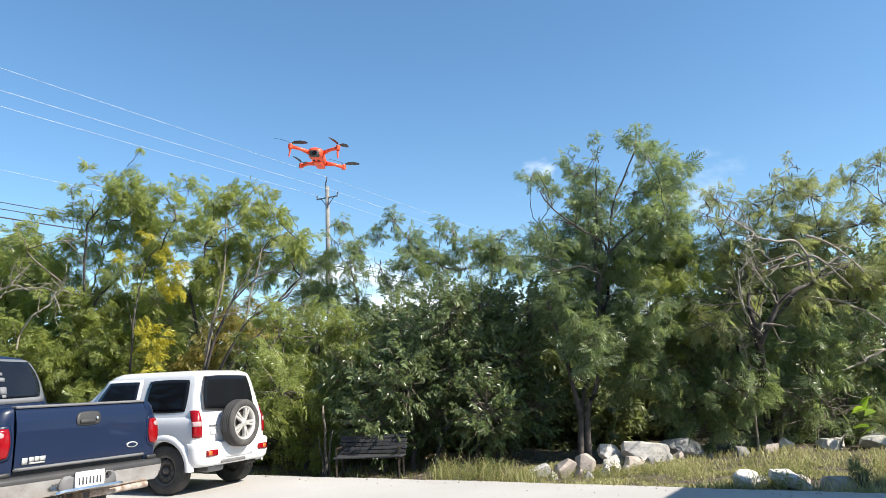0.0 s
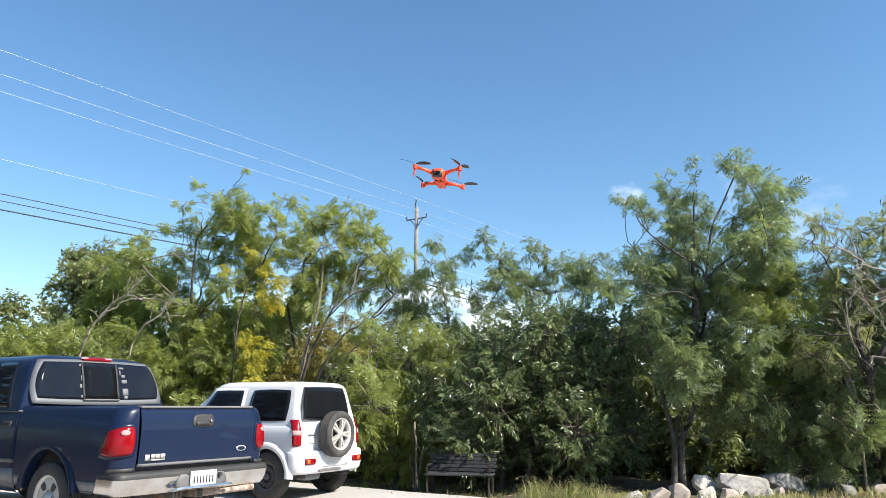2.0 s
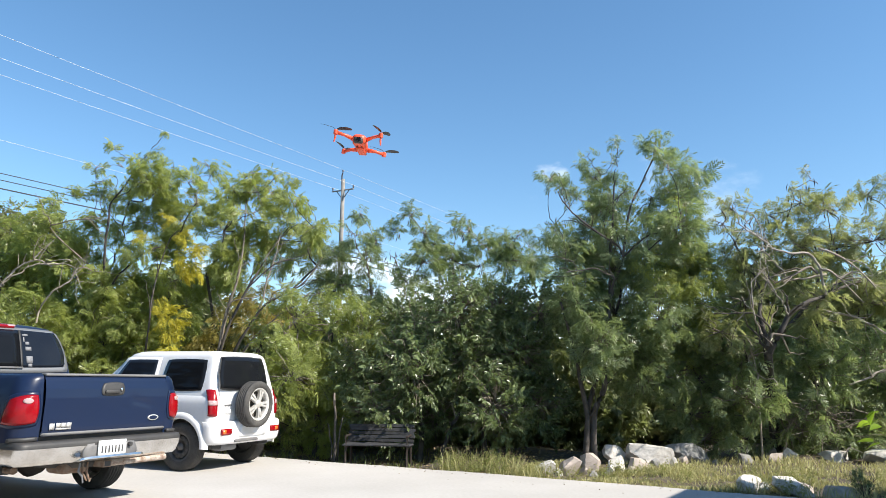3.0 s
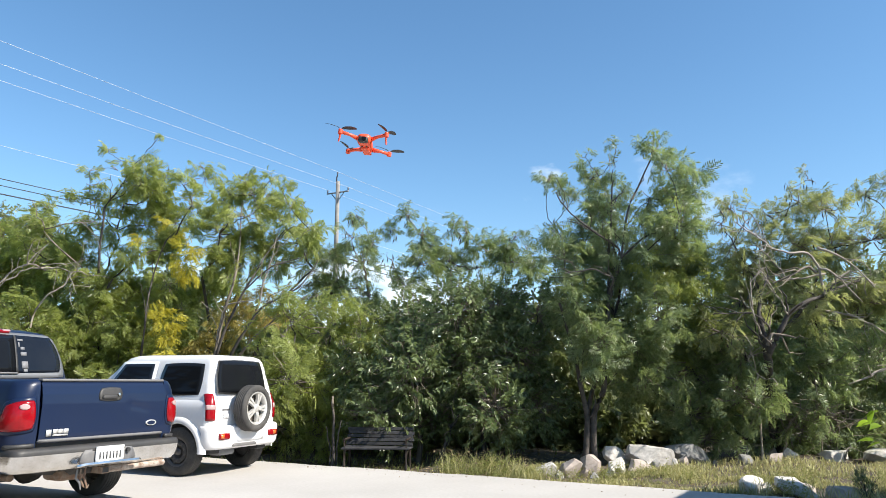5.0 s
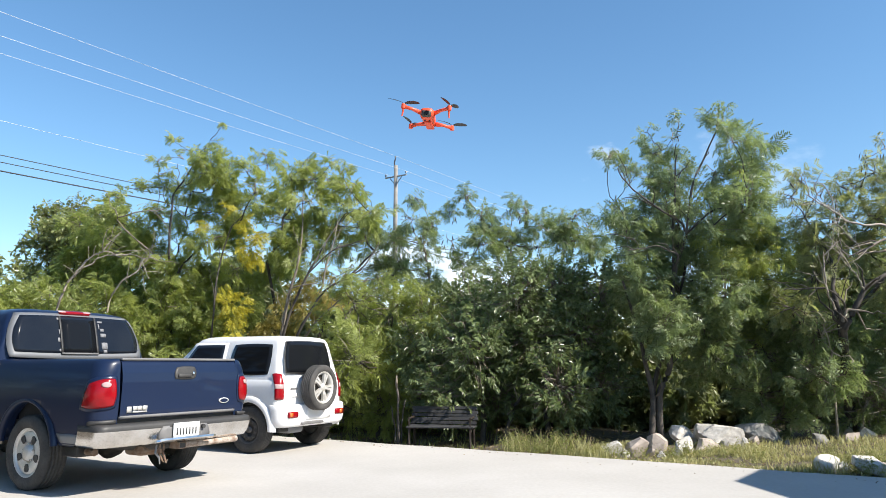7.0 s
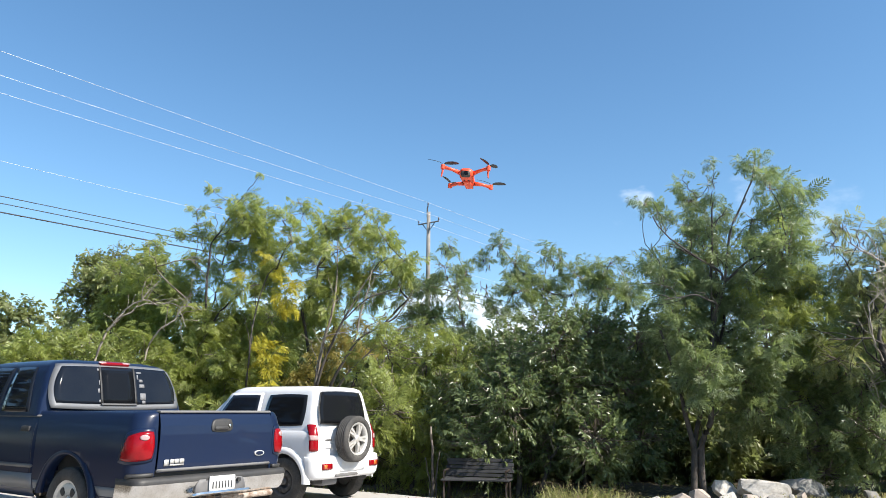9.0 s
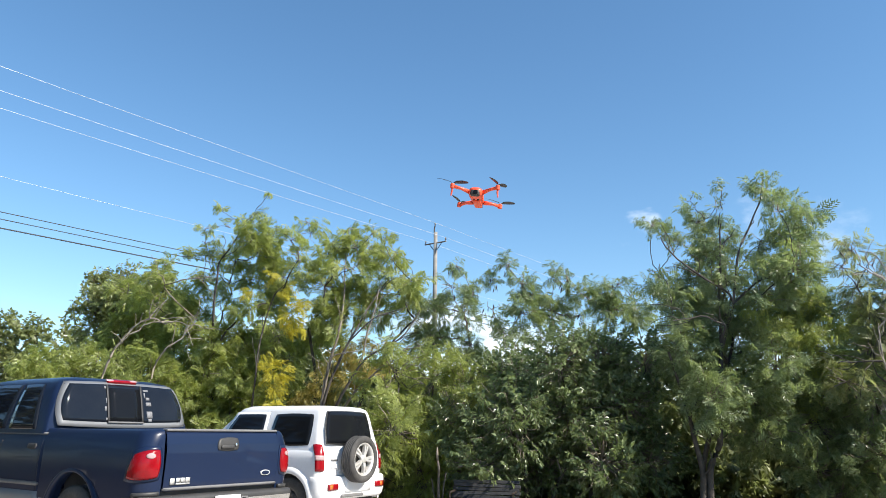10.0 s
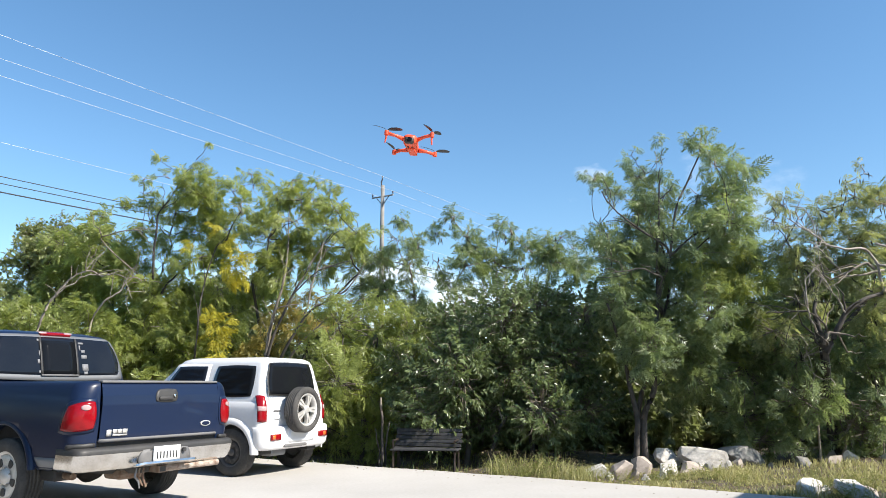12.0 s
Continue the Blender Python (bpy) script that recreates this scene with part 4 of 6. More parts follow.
def bar(lo, hi, bevel=0.01, seg=2):
    """A box with rounded edges between two corners."""
    bm = bmesh.new()
    lo, hi = Vector(lo), Vector(hi)
    bmesh.ops.create_cube(bm, size=1, matrix=Matrix.Translation((lo + hi) / 2) @ Matrix.Diagonal((*(hi - lo), 1)))
    if bevel:
        bmesh.ops.bevel(bm, geom=list(bm.edges), offset=bevel, segments=seg, affect="EDGES", profile=0.5)
    return bm


def rod(points, r, seg=10):
    t = Tubes(seg)
    t.add(points, r)
    bm = bmesh.new()
    vs = [bm.verts.new(v) for v in np.concatenate(t.v)]
    for f in np.concatenate(t.f):
        bm.faces.new([vs[i] for i in f])
    bm.faces.new(vs[:seg][::-1])
    bm.faces.new(vs[-seg:])
    bmesh.ops.recalc_face_normals(bm, faces=bm.faces)
    return bm


def put(ob, m):
    ob.matrix_basis = m
    return ob


def wheel(parent, m, radius, width, rim_r, kind, name="wheel"):
    """A wheel whose outer face looks along -x: tyre with grooves, rim, spokes or holes, hub."""
    hub = base(name, 0, 0)
    hub.parent = parent
    hub.matrix_basis = m
    h = width / 2
    prof = [(rim_r, -h * 0.80), (rim_r + 0.02, -h * 0.97), (radius * 0.80, -h * 1.02), (radius * 0.93, -h * 0.96), (radius * 0.985, -h * 0.80)]
    for k in range(-2, 3):
        a = k * h * 0.3
        prof += [(radius, a - h * 0.11), (radius, a + h * 0.11), (radius - 0.010, a + h * 0.13), (radius - 0.010, a + h * 0.17)]
    prof += [(radius * 0.985, h * 0.82), (radius * 0.93, h * 0.96), (rim_r, h * 0.8)]
    part("tyre", lathe(prof, seg=56, ends=False), RUBBER, hub, smooth=True)
    rim_mat = ALLOY if kind != "steel" else STEEL_RIM
    part("rim", lathe([(rim_r + 0.008, -h * 0.84), (rim_r - 0.012, -h * 0.84), (rim_r - 0.03, -h * 0.6), (rim_r - 0.04, h * 0.3), (rim_r, h * 0.75)], seg=48, ends=False), rim_mat, hub, smooth=True)
    part("brake_drum", lathe([(rim_r - 0.045, h * 0.1), (rim_r - 0.045, -h * 0.05), (0.05, -h * 0.08), (0.02, -h * 0.08)], seg=32), DIRTY_UNDER if kind != "steel" else STEEL_RIM, hub)
    if kind == "steel":
        part("disc", lathe([(rim_r - 0.03, -h * 0.5), (rim_r - 0.07, -h * 0.62), (rim_r * 0.52, -h * 0.66), (rim_r * 0.44, -h * 0.44), (0.05, -h * 0.46), (0.045, -h * 0.75), (0.01, -h * 0.76)], seg=40), rim_mat, hub, smooth=True)
        for i in range(10):
            t = 2 * math.pi * i / 10
            hole = lathe([(0.029, -0.005), (0.025, 0.0), (0.002, 0.0)], seg=12)
            put(part("vent_hole", hole, PLASTIC, hub), pose(-h * 0.655, rim_r * 0.66 * math.cos(t), rim_r * 0.66 * math.sin(t)))
    elif kind == "slab":
        part("disc", lathe([(rim_r - 0.02, -h * 0.62), (rim_r - 0.035, -h * 0.70), (rim_r * 0.62, -h * 0.74), (rim_r * 0.40, -h * 0.60), (rim_r * 0.34, -h * 0.62), (rim_r * 0.30, -h * 0.86), (0.02, -h * 0.90)], seg=40), rim_mat, hub, smooth=True)
        face = flat((-h * 0.70, 0, 0), (0, -1, 0), (0, 0, 1))
        for i in range(5):
            t = radians(72 * i + 54)
            c, sn = math.cos(t), math.sin(t)
            spots = [(r * c - w * sn, r * sn + w * c) for r, w in ((rim_r * 0.46, -0.030), (rim_r * 0.80, -0.046), (rim_r * 0.80, 0.046), (rim_r * 0.46, 0.030))]
            panel("vent_hole", face, spots, PLASTIC, hub, 0.7, (6, 6), 0.008, 0.004)
            put(part("wheel_nut", lathe([(0.012, 0.01), (0.012, -0.012), (0.006, -0.016)], seg=8), CHROME, hub), pose(-h * 0.66, rim_r * 0.36 * math.cos(t + 0.63), rim_r * 0.36 * math.sin(t + 0.63)))
    else:
        spokes, root, tip = 10, 0.036, 0.034
        for i in range(spokes):
            bm = bmesh.new()
            r0, r1 = 0.03, rim_r - 0.018
            for x in (-h * 0.72, -h * 0.3):
                for r, wd, dx in ((r0, root, -0.0), ((r0 + r1) / 2, (root + tip) * 0.42, -0.006), (r1, tip, 0.004)):
                    for sg in (-1, 1):
                        bm.verts.new((x + dx, sg * wd / 2 * (1 if x < -h * 0.5 else 1.15), r))
            vs = list(bm.verts)
            for a in (0, 2):
                f0 = (vs[a], vs[a + 1], vs[a + 3], vs[a + 2])
                bm.faces.new(f0)
                bm.faces.new([vs[vs.index(v) + 6] for v in f0][::-1])
                for sg in (0, 1):
                    p, q = a + sg, a + 2 + sg
                    bm.faces.new((vs[p], vs[q], vs[q + 6], vs[p + 6]))
            bmesh.ops.recalc_face_normals(bm, faces=bm.faces)
            put(part("spoke", bm, rim_mat, hub), pose(0, 0, 0, 72 * (i // 2) + (12 + 17 * (i % 2)), 0, 0))
        part("hub_cap", lathe([(0.062, -h * 0.4), (0.06, -h * 0.72), (0.045, -h * 0.8), (0.01, -h * 0.82)], seg=24), rim_mat, hub, smooth=True)
    return hub


def arch_trim(name, parent, x, y, z, r, wide, mat, flank=-1, a0=-20, a1=200, proud=0.03):
    """A flared lip round a wheel arch."""
    bm = bmesh.new()
    rows = []
    for i in range(29):
        t = radians(a0 + (a1 - a0) * i / 28)
        row = []
        for dr, dx in ((-0.012, -0.06), (-0.012, proud * 0.8), (0.0, proud), (wide * 0.5, proud * 0.85), (wide, 0.0), (wide * 1.02, -0.03)):
            rr = r + dr
            row.append(bm.verts.new((x + flank * dx, y + rr * math.cos(t), z + rr * math.sin(t))))
        rows.append(row)
    for a, b in zip(rows, rows[1:]):
        for i in range(5):
            bm.faces.new((a[i], a[i + 1], b[i + 1], b[i]))
    bmesh.ops.recalc_face_normals(bm, faces=bm.faces)
    return part(name, bm, mat, parent, smooth=True)


def seq(a, b, step):
    return list(np.linspace(a, b, max(2, int(round((b - a) / step)) + 1)))


def glass_house(levels, corner, front_levels, step=0.08):
    """A cabin: rounded rear corners, sloped windscreen. levels (z, half width, rear y), front_levels: front y at each level. Closed on top."""
    sh = Shell(levels, corner)
    bm = bmesh.new()
    rings = []
    for (z, w, r), fy in zip(levels, front_levels):
        half = []
        a, b = w - corner, corner * math.pi / 2
        n_side = 26
        total = a + b + (fy - r - corner)
        for s in seq(0.0, a, 0.1)[:-1] + seq(a, a + b, corner / 5)[:-1] + list(np.linspace(a + b, total, n_side)):
            half.append(sh.at(s, z, 1, (w, r))[0])
        other = [Vector((-p.x, p.y, p.z)) for p in half[1:]]
        rings.append([bm.verts.new(p) for p in half] + [bm.verts.new(p) for p in reversed(other)])
    n = min(len(r) for r in rings)
    for p, q in zip(rings, rings[1:]):
        for i in range(n):
            j = (i + 1) % n
            bm.faces.new((p[i], p[j], q[j], q[i]))
    bm.faces.new(rings[-1])
    bmesh.ops.recalc_face_normals(bm, faces=bm.faces)
    return sh, bm


def bars_of_writing(parent, surf, u0, u1, v0, v1, count, mat, name="mark", out=0.012, gap=0.08):
    """Unread marks as upright bars."""
    w = (u1 - u0) / count
    for i in range(count):
        a = u0 + w * i
        panel(name, surf, [(a + w * gap, v0), (a + w * (1 - gap), v0), (a + w * (1 - gap), v1), (a + w * gap, v1)], mat, parent, 0.15, (2, 2), out, 0.004)


def pickup_truck():
    t = base("pickup_truck", -2.745, 8.04, 0, 57.9)
    arch = (1.14, 0.40, 0.50)
    # load bed
    bed = Shell([(0.47, 0.90, 0.03), (0.50, 0.945, 0.0), (0.60, 0.965, -0.02), (0.72, 0.975, -0.03), (0.84, 0.985, -0.04), (0.93, 0.99, -0.045), (1.02, 0.985, -0.045), (1.11, 0.975, -0.04), (1.20, 0.955, -0.035),
                 (1.27, 0.93, -0.03), (1.31, 0.905, -0.02), (1.325, 0.885, -0.005), (1.325, 0.80, 0.05), (1.25, 0.795, 0.05)], 0.17)
    s_bed = seq(0.745, 1.10, 0.03)[:-1] + seq(1.10, 2.72, 0.045)
    for fl in (-1, 1):
        part("bed_side", bed.skin(s_bed, [arch], fl, 0.12), BLUE_PAINT, t, smooth=True)
        arch_trim("wheel_arch_trim", t, fl * 0.975, arch[0], arch[1], arch[2], 0.045, BLUE_PAINT, fl, 8, 172, 0.02)
        lamp = panel("tail_light", bed.wrap(fl), [(0.785, 0.86), (1.16, 0.85), (1.05, 1.10), (0.785, 1.155)], LENS_RED, t, 0.5, (16, 10), 0.014, 0.03, 0.016, "glossy red wraparound tail light")
        panel("reversing_lens", bed.wrap(fl), [(0.845, 1.05), (0.925, 1.05), (0.925, 1.10), (0.848, 1.105)], LENS_CLEAR, lamp, 1.0, (6, 5), 0.031, 0.012, 0.004, "clear reversing lens")
        panel("tail_light_surround", bed.wrap(fl), [(0.762, 0.83), (1.205, 0.82), (1.08, 1.135), (0.762, 1.19)], BLUE_PAINT, t, 0.5, (16, 10), 0.006, 0.012)
        panel("bed_step", bed.wrap(fl), [(0.77, 0.705), (1.02, 0.695), (1.02, 0.735), (0.77, 0.745)], PLASTIC, t, 0.2, (8, 2), 0.03, 0.05)
        # two-tone strip whose grey also paints in the ground's reflection below the crease
        for y0, y1 in ((0.16, 0.60), (1.67, 1.77)):
            panel("ground_sheen_panel", bed.side(fl), [(y0, 0.49), (y1 - 0.06 if y0 < 1 else y1, 0.49), (y1, 0.60), (y0, 0.60)], TRIM_GREY, t, 0.02, (8, 3), 0.006, 0.012, 0, "silver lower two-tone panel")
    part("bed_floor", bar((-0.8, 0.02, 0.62), (0.8, 1.75, 0.68), 0), DIRTY_UNDER, t)
    part("bed_front_panel", bar((-0.88, 1.72, 0.6), (0.88, 1.76, 1.31), 0.008), BLUE_PAINT, t)
    # tailgate
    gate = Shell([(0.735, 0.74, -0.035), (0.80, 0.74, -0.05), (0.98, 0.74, -0.058), (1.10, 0.74, -0.063), (1.19, 0.74, -0.056), (1.27, 0.74, -0.038), (1.315, 0.74, -0.018), (1.325, 0.74, 0.02)], 0.005)
    bm = gate.skin(seq(0, 0.733, 0.0183))
    bmesh.ops.subdivide_edges(bm, edges=[e for e in bm.edges if abs(e.verts[0].co.z - e.verts[1].co.z) > 0.05], cuts=7, use_grid_fill=True)
    for v in bm.verts:
        for dx, dz, rx, rz, deep in ((0.42, 1.04, 0.20, 0.05, 0.007), (0.30, 1.06, 0.07, 0.10, 0.004), (0.20, 0.98, 0.12, 0.04, 0.002), (-0.30, 0.93, 0.3, 0.12, 0.002)):
            q = ((v.co.x - dx) / rx) ** 2 + ((v.co.z - dz + 0.25 * (v.co.x - dx)) / rz) ** 2
            v.co.y += deep * math.exp(-1.6 * q)
    part("tailgate", bm, BLUE_PAINT, t, smooth=True)
    part("tailgate_top", bar((-0.735, -0.04, 1.312), (0.735, 0.045, 1.338), 0.012), PLASTIC_GREY, t, "faded grey cap strip along the tailgate")
    part("tailgate_inner", bar((-0.73, 0.03, 0.74), (0.73, 0.05, 1.32), 0), BLUE_PAINT, t)
    back = gate.rear()
    bezel = panel("handle_bezel", back, [(-0.13, 1.115), (0.165, 1.115), (0.165, 1.255), (-0.10, 1.25)], PLASTIC, t, 0.55, (8, 6), 0.008, 0.012)
    panel("tailgate_handle", back, [(-0.085, 1.135), (0.10, 1.135), (0.10, 1.175), (-0.08, 1.175)], PLASTIC, bezel, 0.4, (8, 4), 0.022, 0.012, 0.008, "worn dark tailgate handle")
    panel("lock", back, [(0.10, 1.165), (0.13, 1.165), (0.13, 1.195), (0.10, 1.195)], CHROME, bezel, 1.0, (4, 4), 0.026, 0.01)
    em = panel("emblem", back, [(0.50, 0.845), (0.64, 0.845), (0.64, 0.905), (0.50, 0.905)], ALLOY, t, 1.0, (10, 8), 0.01, 0.01, 0, "oval chrome emblem")
    panel("emblem_field", back, [(0.516, 0.854), (0.624, 0.854), (0.624, 0.896), (0.516, 0.896)], BLUE_PAINT, em, 1.0, (10, 8), 0.013, 0.004)
    bd = base("model_badge", 0, 0)
    bd.parent = t
    for u0, u1, v0, v1 in ((-0.665, -0.61, 0.80, 0.862), (-0.595, -0.545, 0.82, 0.864), (-0.54, -0.49, 0.82, 0.864), (-0.485, -0.43, 0.82, 0.864), (-0.597, -0.43, 0.80, 0.815)):
        panel("mark", back, [(u0, v0), (u1, v0), (u1, v1), (u0, v1)], ALLOY, bd, 0.1, (2, 2), 0.01, 0.004)
    panel("tailgate_trim", back, [(-0.738, 0.745), (0.738, 0.745), (0.738, 0.775), (-0.738, 0.775)], PLASTIC_GREY, t, 0.05, (12, 2), 0.014, 0.03, 0.006, "grey moulding along the tailgate's foot")
    part("gap_shadow", bar((-0.93, 0.0, 0.66), (0.93, 0.05, 0.74), 0), PLASTIC, t)
    # bumper
    bump = Shell([(0.475, 0.90, 0.0), (0.478, 0.945, -0.055), (0.51, 0.965, -0.08), (0.57, 0.98, -0.10), (0.635, 0.985, -0.11)], 0.10, 0.02)
    part("bumper", bump.skin(seq(0, 0.88, 0.06)[:-1] + seq(0.88, 1.28, 0.03)), CHROME, t, "dull chrome rear bumper", True)
    pad = Shell([(0.635, 0.985, -0.112), (0.66, 0.985, -0.112), (0.69, 0.975, -0.10), (0.70, 0.95, -0.06), (0.70, 0.88, 0.04)], 0.10, 0.02)
    part("bumper_pad", pad.skin(seq(0, 0.88, 0.06)[:-1] + seq(0.88, 1.28, 0.03)), PLASTIC, t, "worn black step pad on the bumper", True)
    face = flat((0, -0.135, 0), (1, 0, 0), (0, 0, 1))
    panel("plate_recess", face, [(-0.34, 0.50), (0.34, 0.50), (0.30, 0.655), (-0.30, 0.655)], PLASTIC_GREY, t, 0.3, (8, 4), -0.004, 0.02)
    pl = panel("number_plate", face, [(-0.168, 0.51), (0.168, 0.51), (0.168, 0.675), (-0.168, 0.675)], PLATE_WHITE, t, 0.06, (4, 4), 0.016, 0.006, 0, "white number plate with dark marks")
    bars_of_writing(pl, face, -0.14, 0.14, 0.55, 0.622, 7, PLATE_INK, "plate_mark", 0.0185, 0.3)
    panel("bumper_step", flat((0, -0.14, 0.488), (1, 0, 0), (0, -1, 0.35)), [(-0.42, -0.02), (0.42, -0.02), (0.34, 0.09), (-0.34, 0.09)], CHROME, t, 0.35, (10, 4), 0.0, 0.02)
    put(part("plate_lamp", lathe([(0.022, 0), (0.022, 0.03), (0.01, 0.038)], "Y", 14), PLASTIC, t), pose(0.22, -0.16, 0.62))
    # tow bar and underside
    part("hitch_receiver", bar((-0.05, -0.10, 0.40), (0.05, 0.22, 0.47), 0.008), RUST, t)
    part("hitch_socket", bar((-0.035, -0.104, 0.41), (0.035, -0.09, 0.46), 0.004), PLASTIC, t)
    part("tow_bar", rod([(0.06, -0.02, 0.43), (0.45, -0.03, 0.435), (0.78, -0.05, 0.44)], 0.035, 14), TUBE_WORN, t, "worn pale tube with rust under the bumper")
    for i, x in enumerate((-0.26, -0.22, -0.17)):
        part("tow_strap", rod([(x, -0.02, 0.46), (x - 0.02, -0.03, 0.38), (x + 0.03, -0.025, 0.33 - 0.03 * i), (x + 0.05, -0.02, 0.26 + 0.02 * i)], [0.008, 0.012, 0.011, 0.006], 7), RUST if i else TRIM_GREY, t)
    for x in (-0.42, 0.42):
        part("frame_rail", bar((x - 0.04, 0.0, 0.46), (x + 0.04, 5.1, 0.58), 0.005), DIRTY_UNDER, t)
        part("leaf_spring", rod([(x * 1.15, 0.25, 0.50), (x * 1.15, 1.05, 0.36), (x * 1.15, 1.8, 0.5)], 0.03, 6), DIRTY_UNDER, t)
    part("axle", rod([(-0.72, 1.12, 0.38), (-0.15, 1.12, 0.38), (0.15, 1.12, 0.38), (0.72, 1.12, 0.38)], [0.045, 0.06, 0.06, 0.045], 10), DIRTY_UNDER, t)
    put(part("differential", lathe([(0.03, -0.16), (0.12, -0.12), (0.16, 0), (0.12, 0.12), (0.03, 0.16)], "Y", 18), DIRTY_UNDER, t, smooth=True), pose(0, 1.12, 0.38))
    put(part("spare_tyre_under_bed", lathe([(0.20, -0.1), (0.36, -0.1), (0.385, -0.05), (0.385, 0.05), (0.36, 0.1), (0.2, 0.1)], "Z", 28), RUBBER, t, smooth=True), pose(-0.05, 0.42, 0.50))
    part("exhaust", rod([(-0.62, 2.0, 0.40), (-0.62, 1.5, 0.42), (-0.70, 0.35, 0.40)], 0.035, 10), RUST, t)
    part("muffler", bar((-0.35, 0.12, 0.34), (-0.02, 0.40, 0.46), 0.05, 3), RUST, t)
    # cab
    doors = Shell([(0.40, 0.86, 1.78), (0.46, 0.93, 1.78), (0.60, 0.965, 1.78), (0.80, 0.98, 1.78), (0.95, 0.985, 1.78), (1.10, 0.975, 1.78), (1.22, 0.95, 1.78), (1.29, 0.92, 1.78)], 0.02)
    s_cab = seq(0.95, 5.0, 0.06)
    front_arch = (4.62, 0.40, 0.475)
    for fl in (-1, 1):
        part("cab_side", doors.skin(s_cab, [front_arch], fl), BLUE_PAINT, t, smooth=True)
        side = doors.side(fl)
        for y0, y1 in ((1.84, 2.72), (2.74, 3.78)):
            for y in (y0, y1):
                panel("door_gap", side, [(y - 0.004, 0.5), (y + 0.004, 0.5), (y + 0.004, 1.27), (y - 0.004, 1.27)], PLASTIC, t, 0, (1, 8), 0.002, 0.004)
            hd = panel("door_handle", side, [(y0 + 0.10, 1.10), (y0 + 0.28, 1.10), (y0 + 0.28, 1.16), (y0 + 0.10, 1.16)], PLASTIC, t, 0.4, (6, 4), 0.012, 0.02, 0.006)
        panel("side_moulding", side, [(1.80, 0.72), (3.78, 0.72), (3.78, 0.76), (1.80, 0.76)], PLASTIC_GREY, t, 0.1, (16, 2), 0.012, 0.02)
        panel("sill_trim", side, [(1.80, 0.50), (3.90, 0.50), (3.90, 0.66), (1.80, 0.66)], TRIM_GREY, t, 0.04, (16, 2), 0.008, 0.015, 0, "silver lower two-tone panel")
        panel("belt_moulding", side, [(1.80, 1.255), (3.85, 1.255), (3.85, 1.28), (1.80, 1.28)], PLASTIC_GREY, t, 0.05, (16, 2), 0.008, 0.014)
    levels = [(1.27, 0.945, 1.80), (1.33, 0.935, 1.81), (1.45, 0.91, 1.835), (1.60, 0.872, 1.875), (1.74, 0.825, 1.92), (1.83, 0.78, 1.955), (1.885, 0.71, 2.02), (1.92, 0.56, 2.15), (1.935, 0.35, 2.35)]
    house, bm = glass_house(levels, 0.13, [4.45, 4.35, 4.15, 3.9, 3.68, 3.58, 3.48, 3.35, 3.2])
    part("cab_roof", bm, BLUE_PAINT, t, smooth=True)
    rear = house.rear()
    frame = panel("rear_window_frame", rear, [(-0.90, 1.335), (0.90, 1.335), (0.785, 1.875), (-0.785, 1.875)], TRIM_GREY, t, 0.28, (20, 12), 0.008, 0.016, 0, "grey rear window surround")
    win = panel("rear_window", rear, [(-0.835, 1.40), (0.835, 1.40), (0.73, 1.84), (-0.73, 1.84)], GLASS_BLUE, t, 0.26, (20, 12), 0.014, 0.01, 0, "tinted sliding rear window")
    panel("slider_pane", rear, [(-0.215, 1.40), (0.215, 1.40), (0.205, 1.80), (-0.205, 1.80)], GLASS_DARK, win, 0.06, (4, 6), 0.022, 0.008)
    for x in (-0.225, 0.225):
        panel("window_divider", rear, [(x - 0.014, 1.39), (x + 0.014, 1.39), (x + 0.012, 1.83), (x - 0.012, 1.83)], PLASTIC, win, 0, (1, 6), 0.026, 0.01)
    panel("slider_rail", rear, [(-0.235, 1.385), (0.235, 1.385), (0.235, 1.405), (-0.235, 1.405)], PLASTIC_GREY, win, 0, (4, 1), 0.027, 0.01)
    for x, z, w, h in ((0.26, 1.775, 0.07, 0.022), (0.265, 1.70, 0.018, 0.06), (0.29, 1.67, 0.05, 0.035), (0.285, 1.60, 0.075, 0.045), (0.29, 1.45, 0.08, 0.085), (0.31, 1.41, 0.05, 0.035), (-0.26, 1.79, 0.025, 0.025), (-0.25, 1.62, 0.022, 0.06), (-0.27, 1.53, 0.028, 0.05), (-0.26, 1.42, 0.03, 0.03)):
        panel("sticker", rear, [(x, z), (x + w, z), (x + w, z + h), (x, z + h)], STICKER, win, 0.1, (2, 2), 0.017, 0.004)
    brake = panel("high_brake_light", rear, [(-0.20, 1.858), (0.20, 1.858), (0.19, 1.892), (-0.19, 1.892)], LENS_RED, t, 0.2, (8, 2), 0.03, 0.04, 0, "red high brake light with clear ends")
    for x in (-0.16, 0.16):
        panel("cargo_lens", rear, [(x - 0.05, 1.866), (x + 0.05, 1.866), (x + 0.05, 1.885), (x - 0.05, 1.885)], LENS_CLEAR, brake, 0.2, (3, 2), 0.034, 0.006)
    for fl in (-1, 1):
        side = house.side(fl)
        panel("rear_door_window", side, [(2.06, 1.31), (2.68, 1.31), (2.68, 1.825), (2.26, 1.825)], GLASS_BLUE, t, 0.08, (8, 8), 0.008, 0.012)
        panel("front_door_window", side, [(2.75, 1.31), (3.80, 1.31), (3.45, 1.825), (2.75, 1.825)], GLASS_BLUE, t, 0.08, (10, 8), 0.008, 0.012)
        mir = bar((fl * 1.0, 3.62, 1.32), (fl * 1.18, 3.72, 1.5), 0.03, 3)
        part("side_mirror", mir, PLASTIC, t)
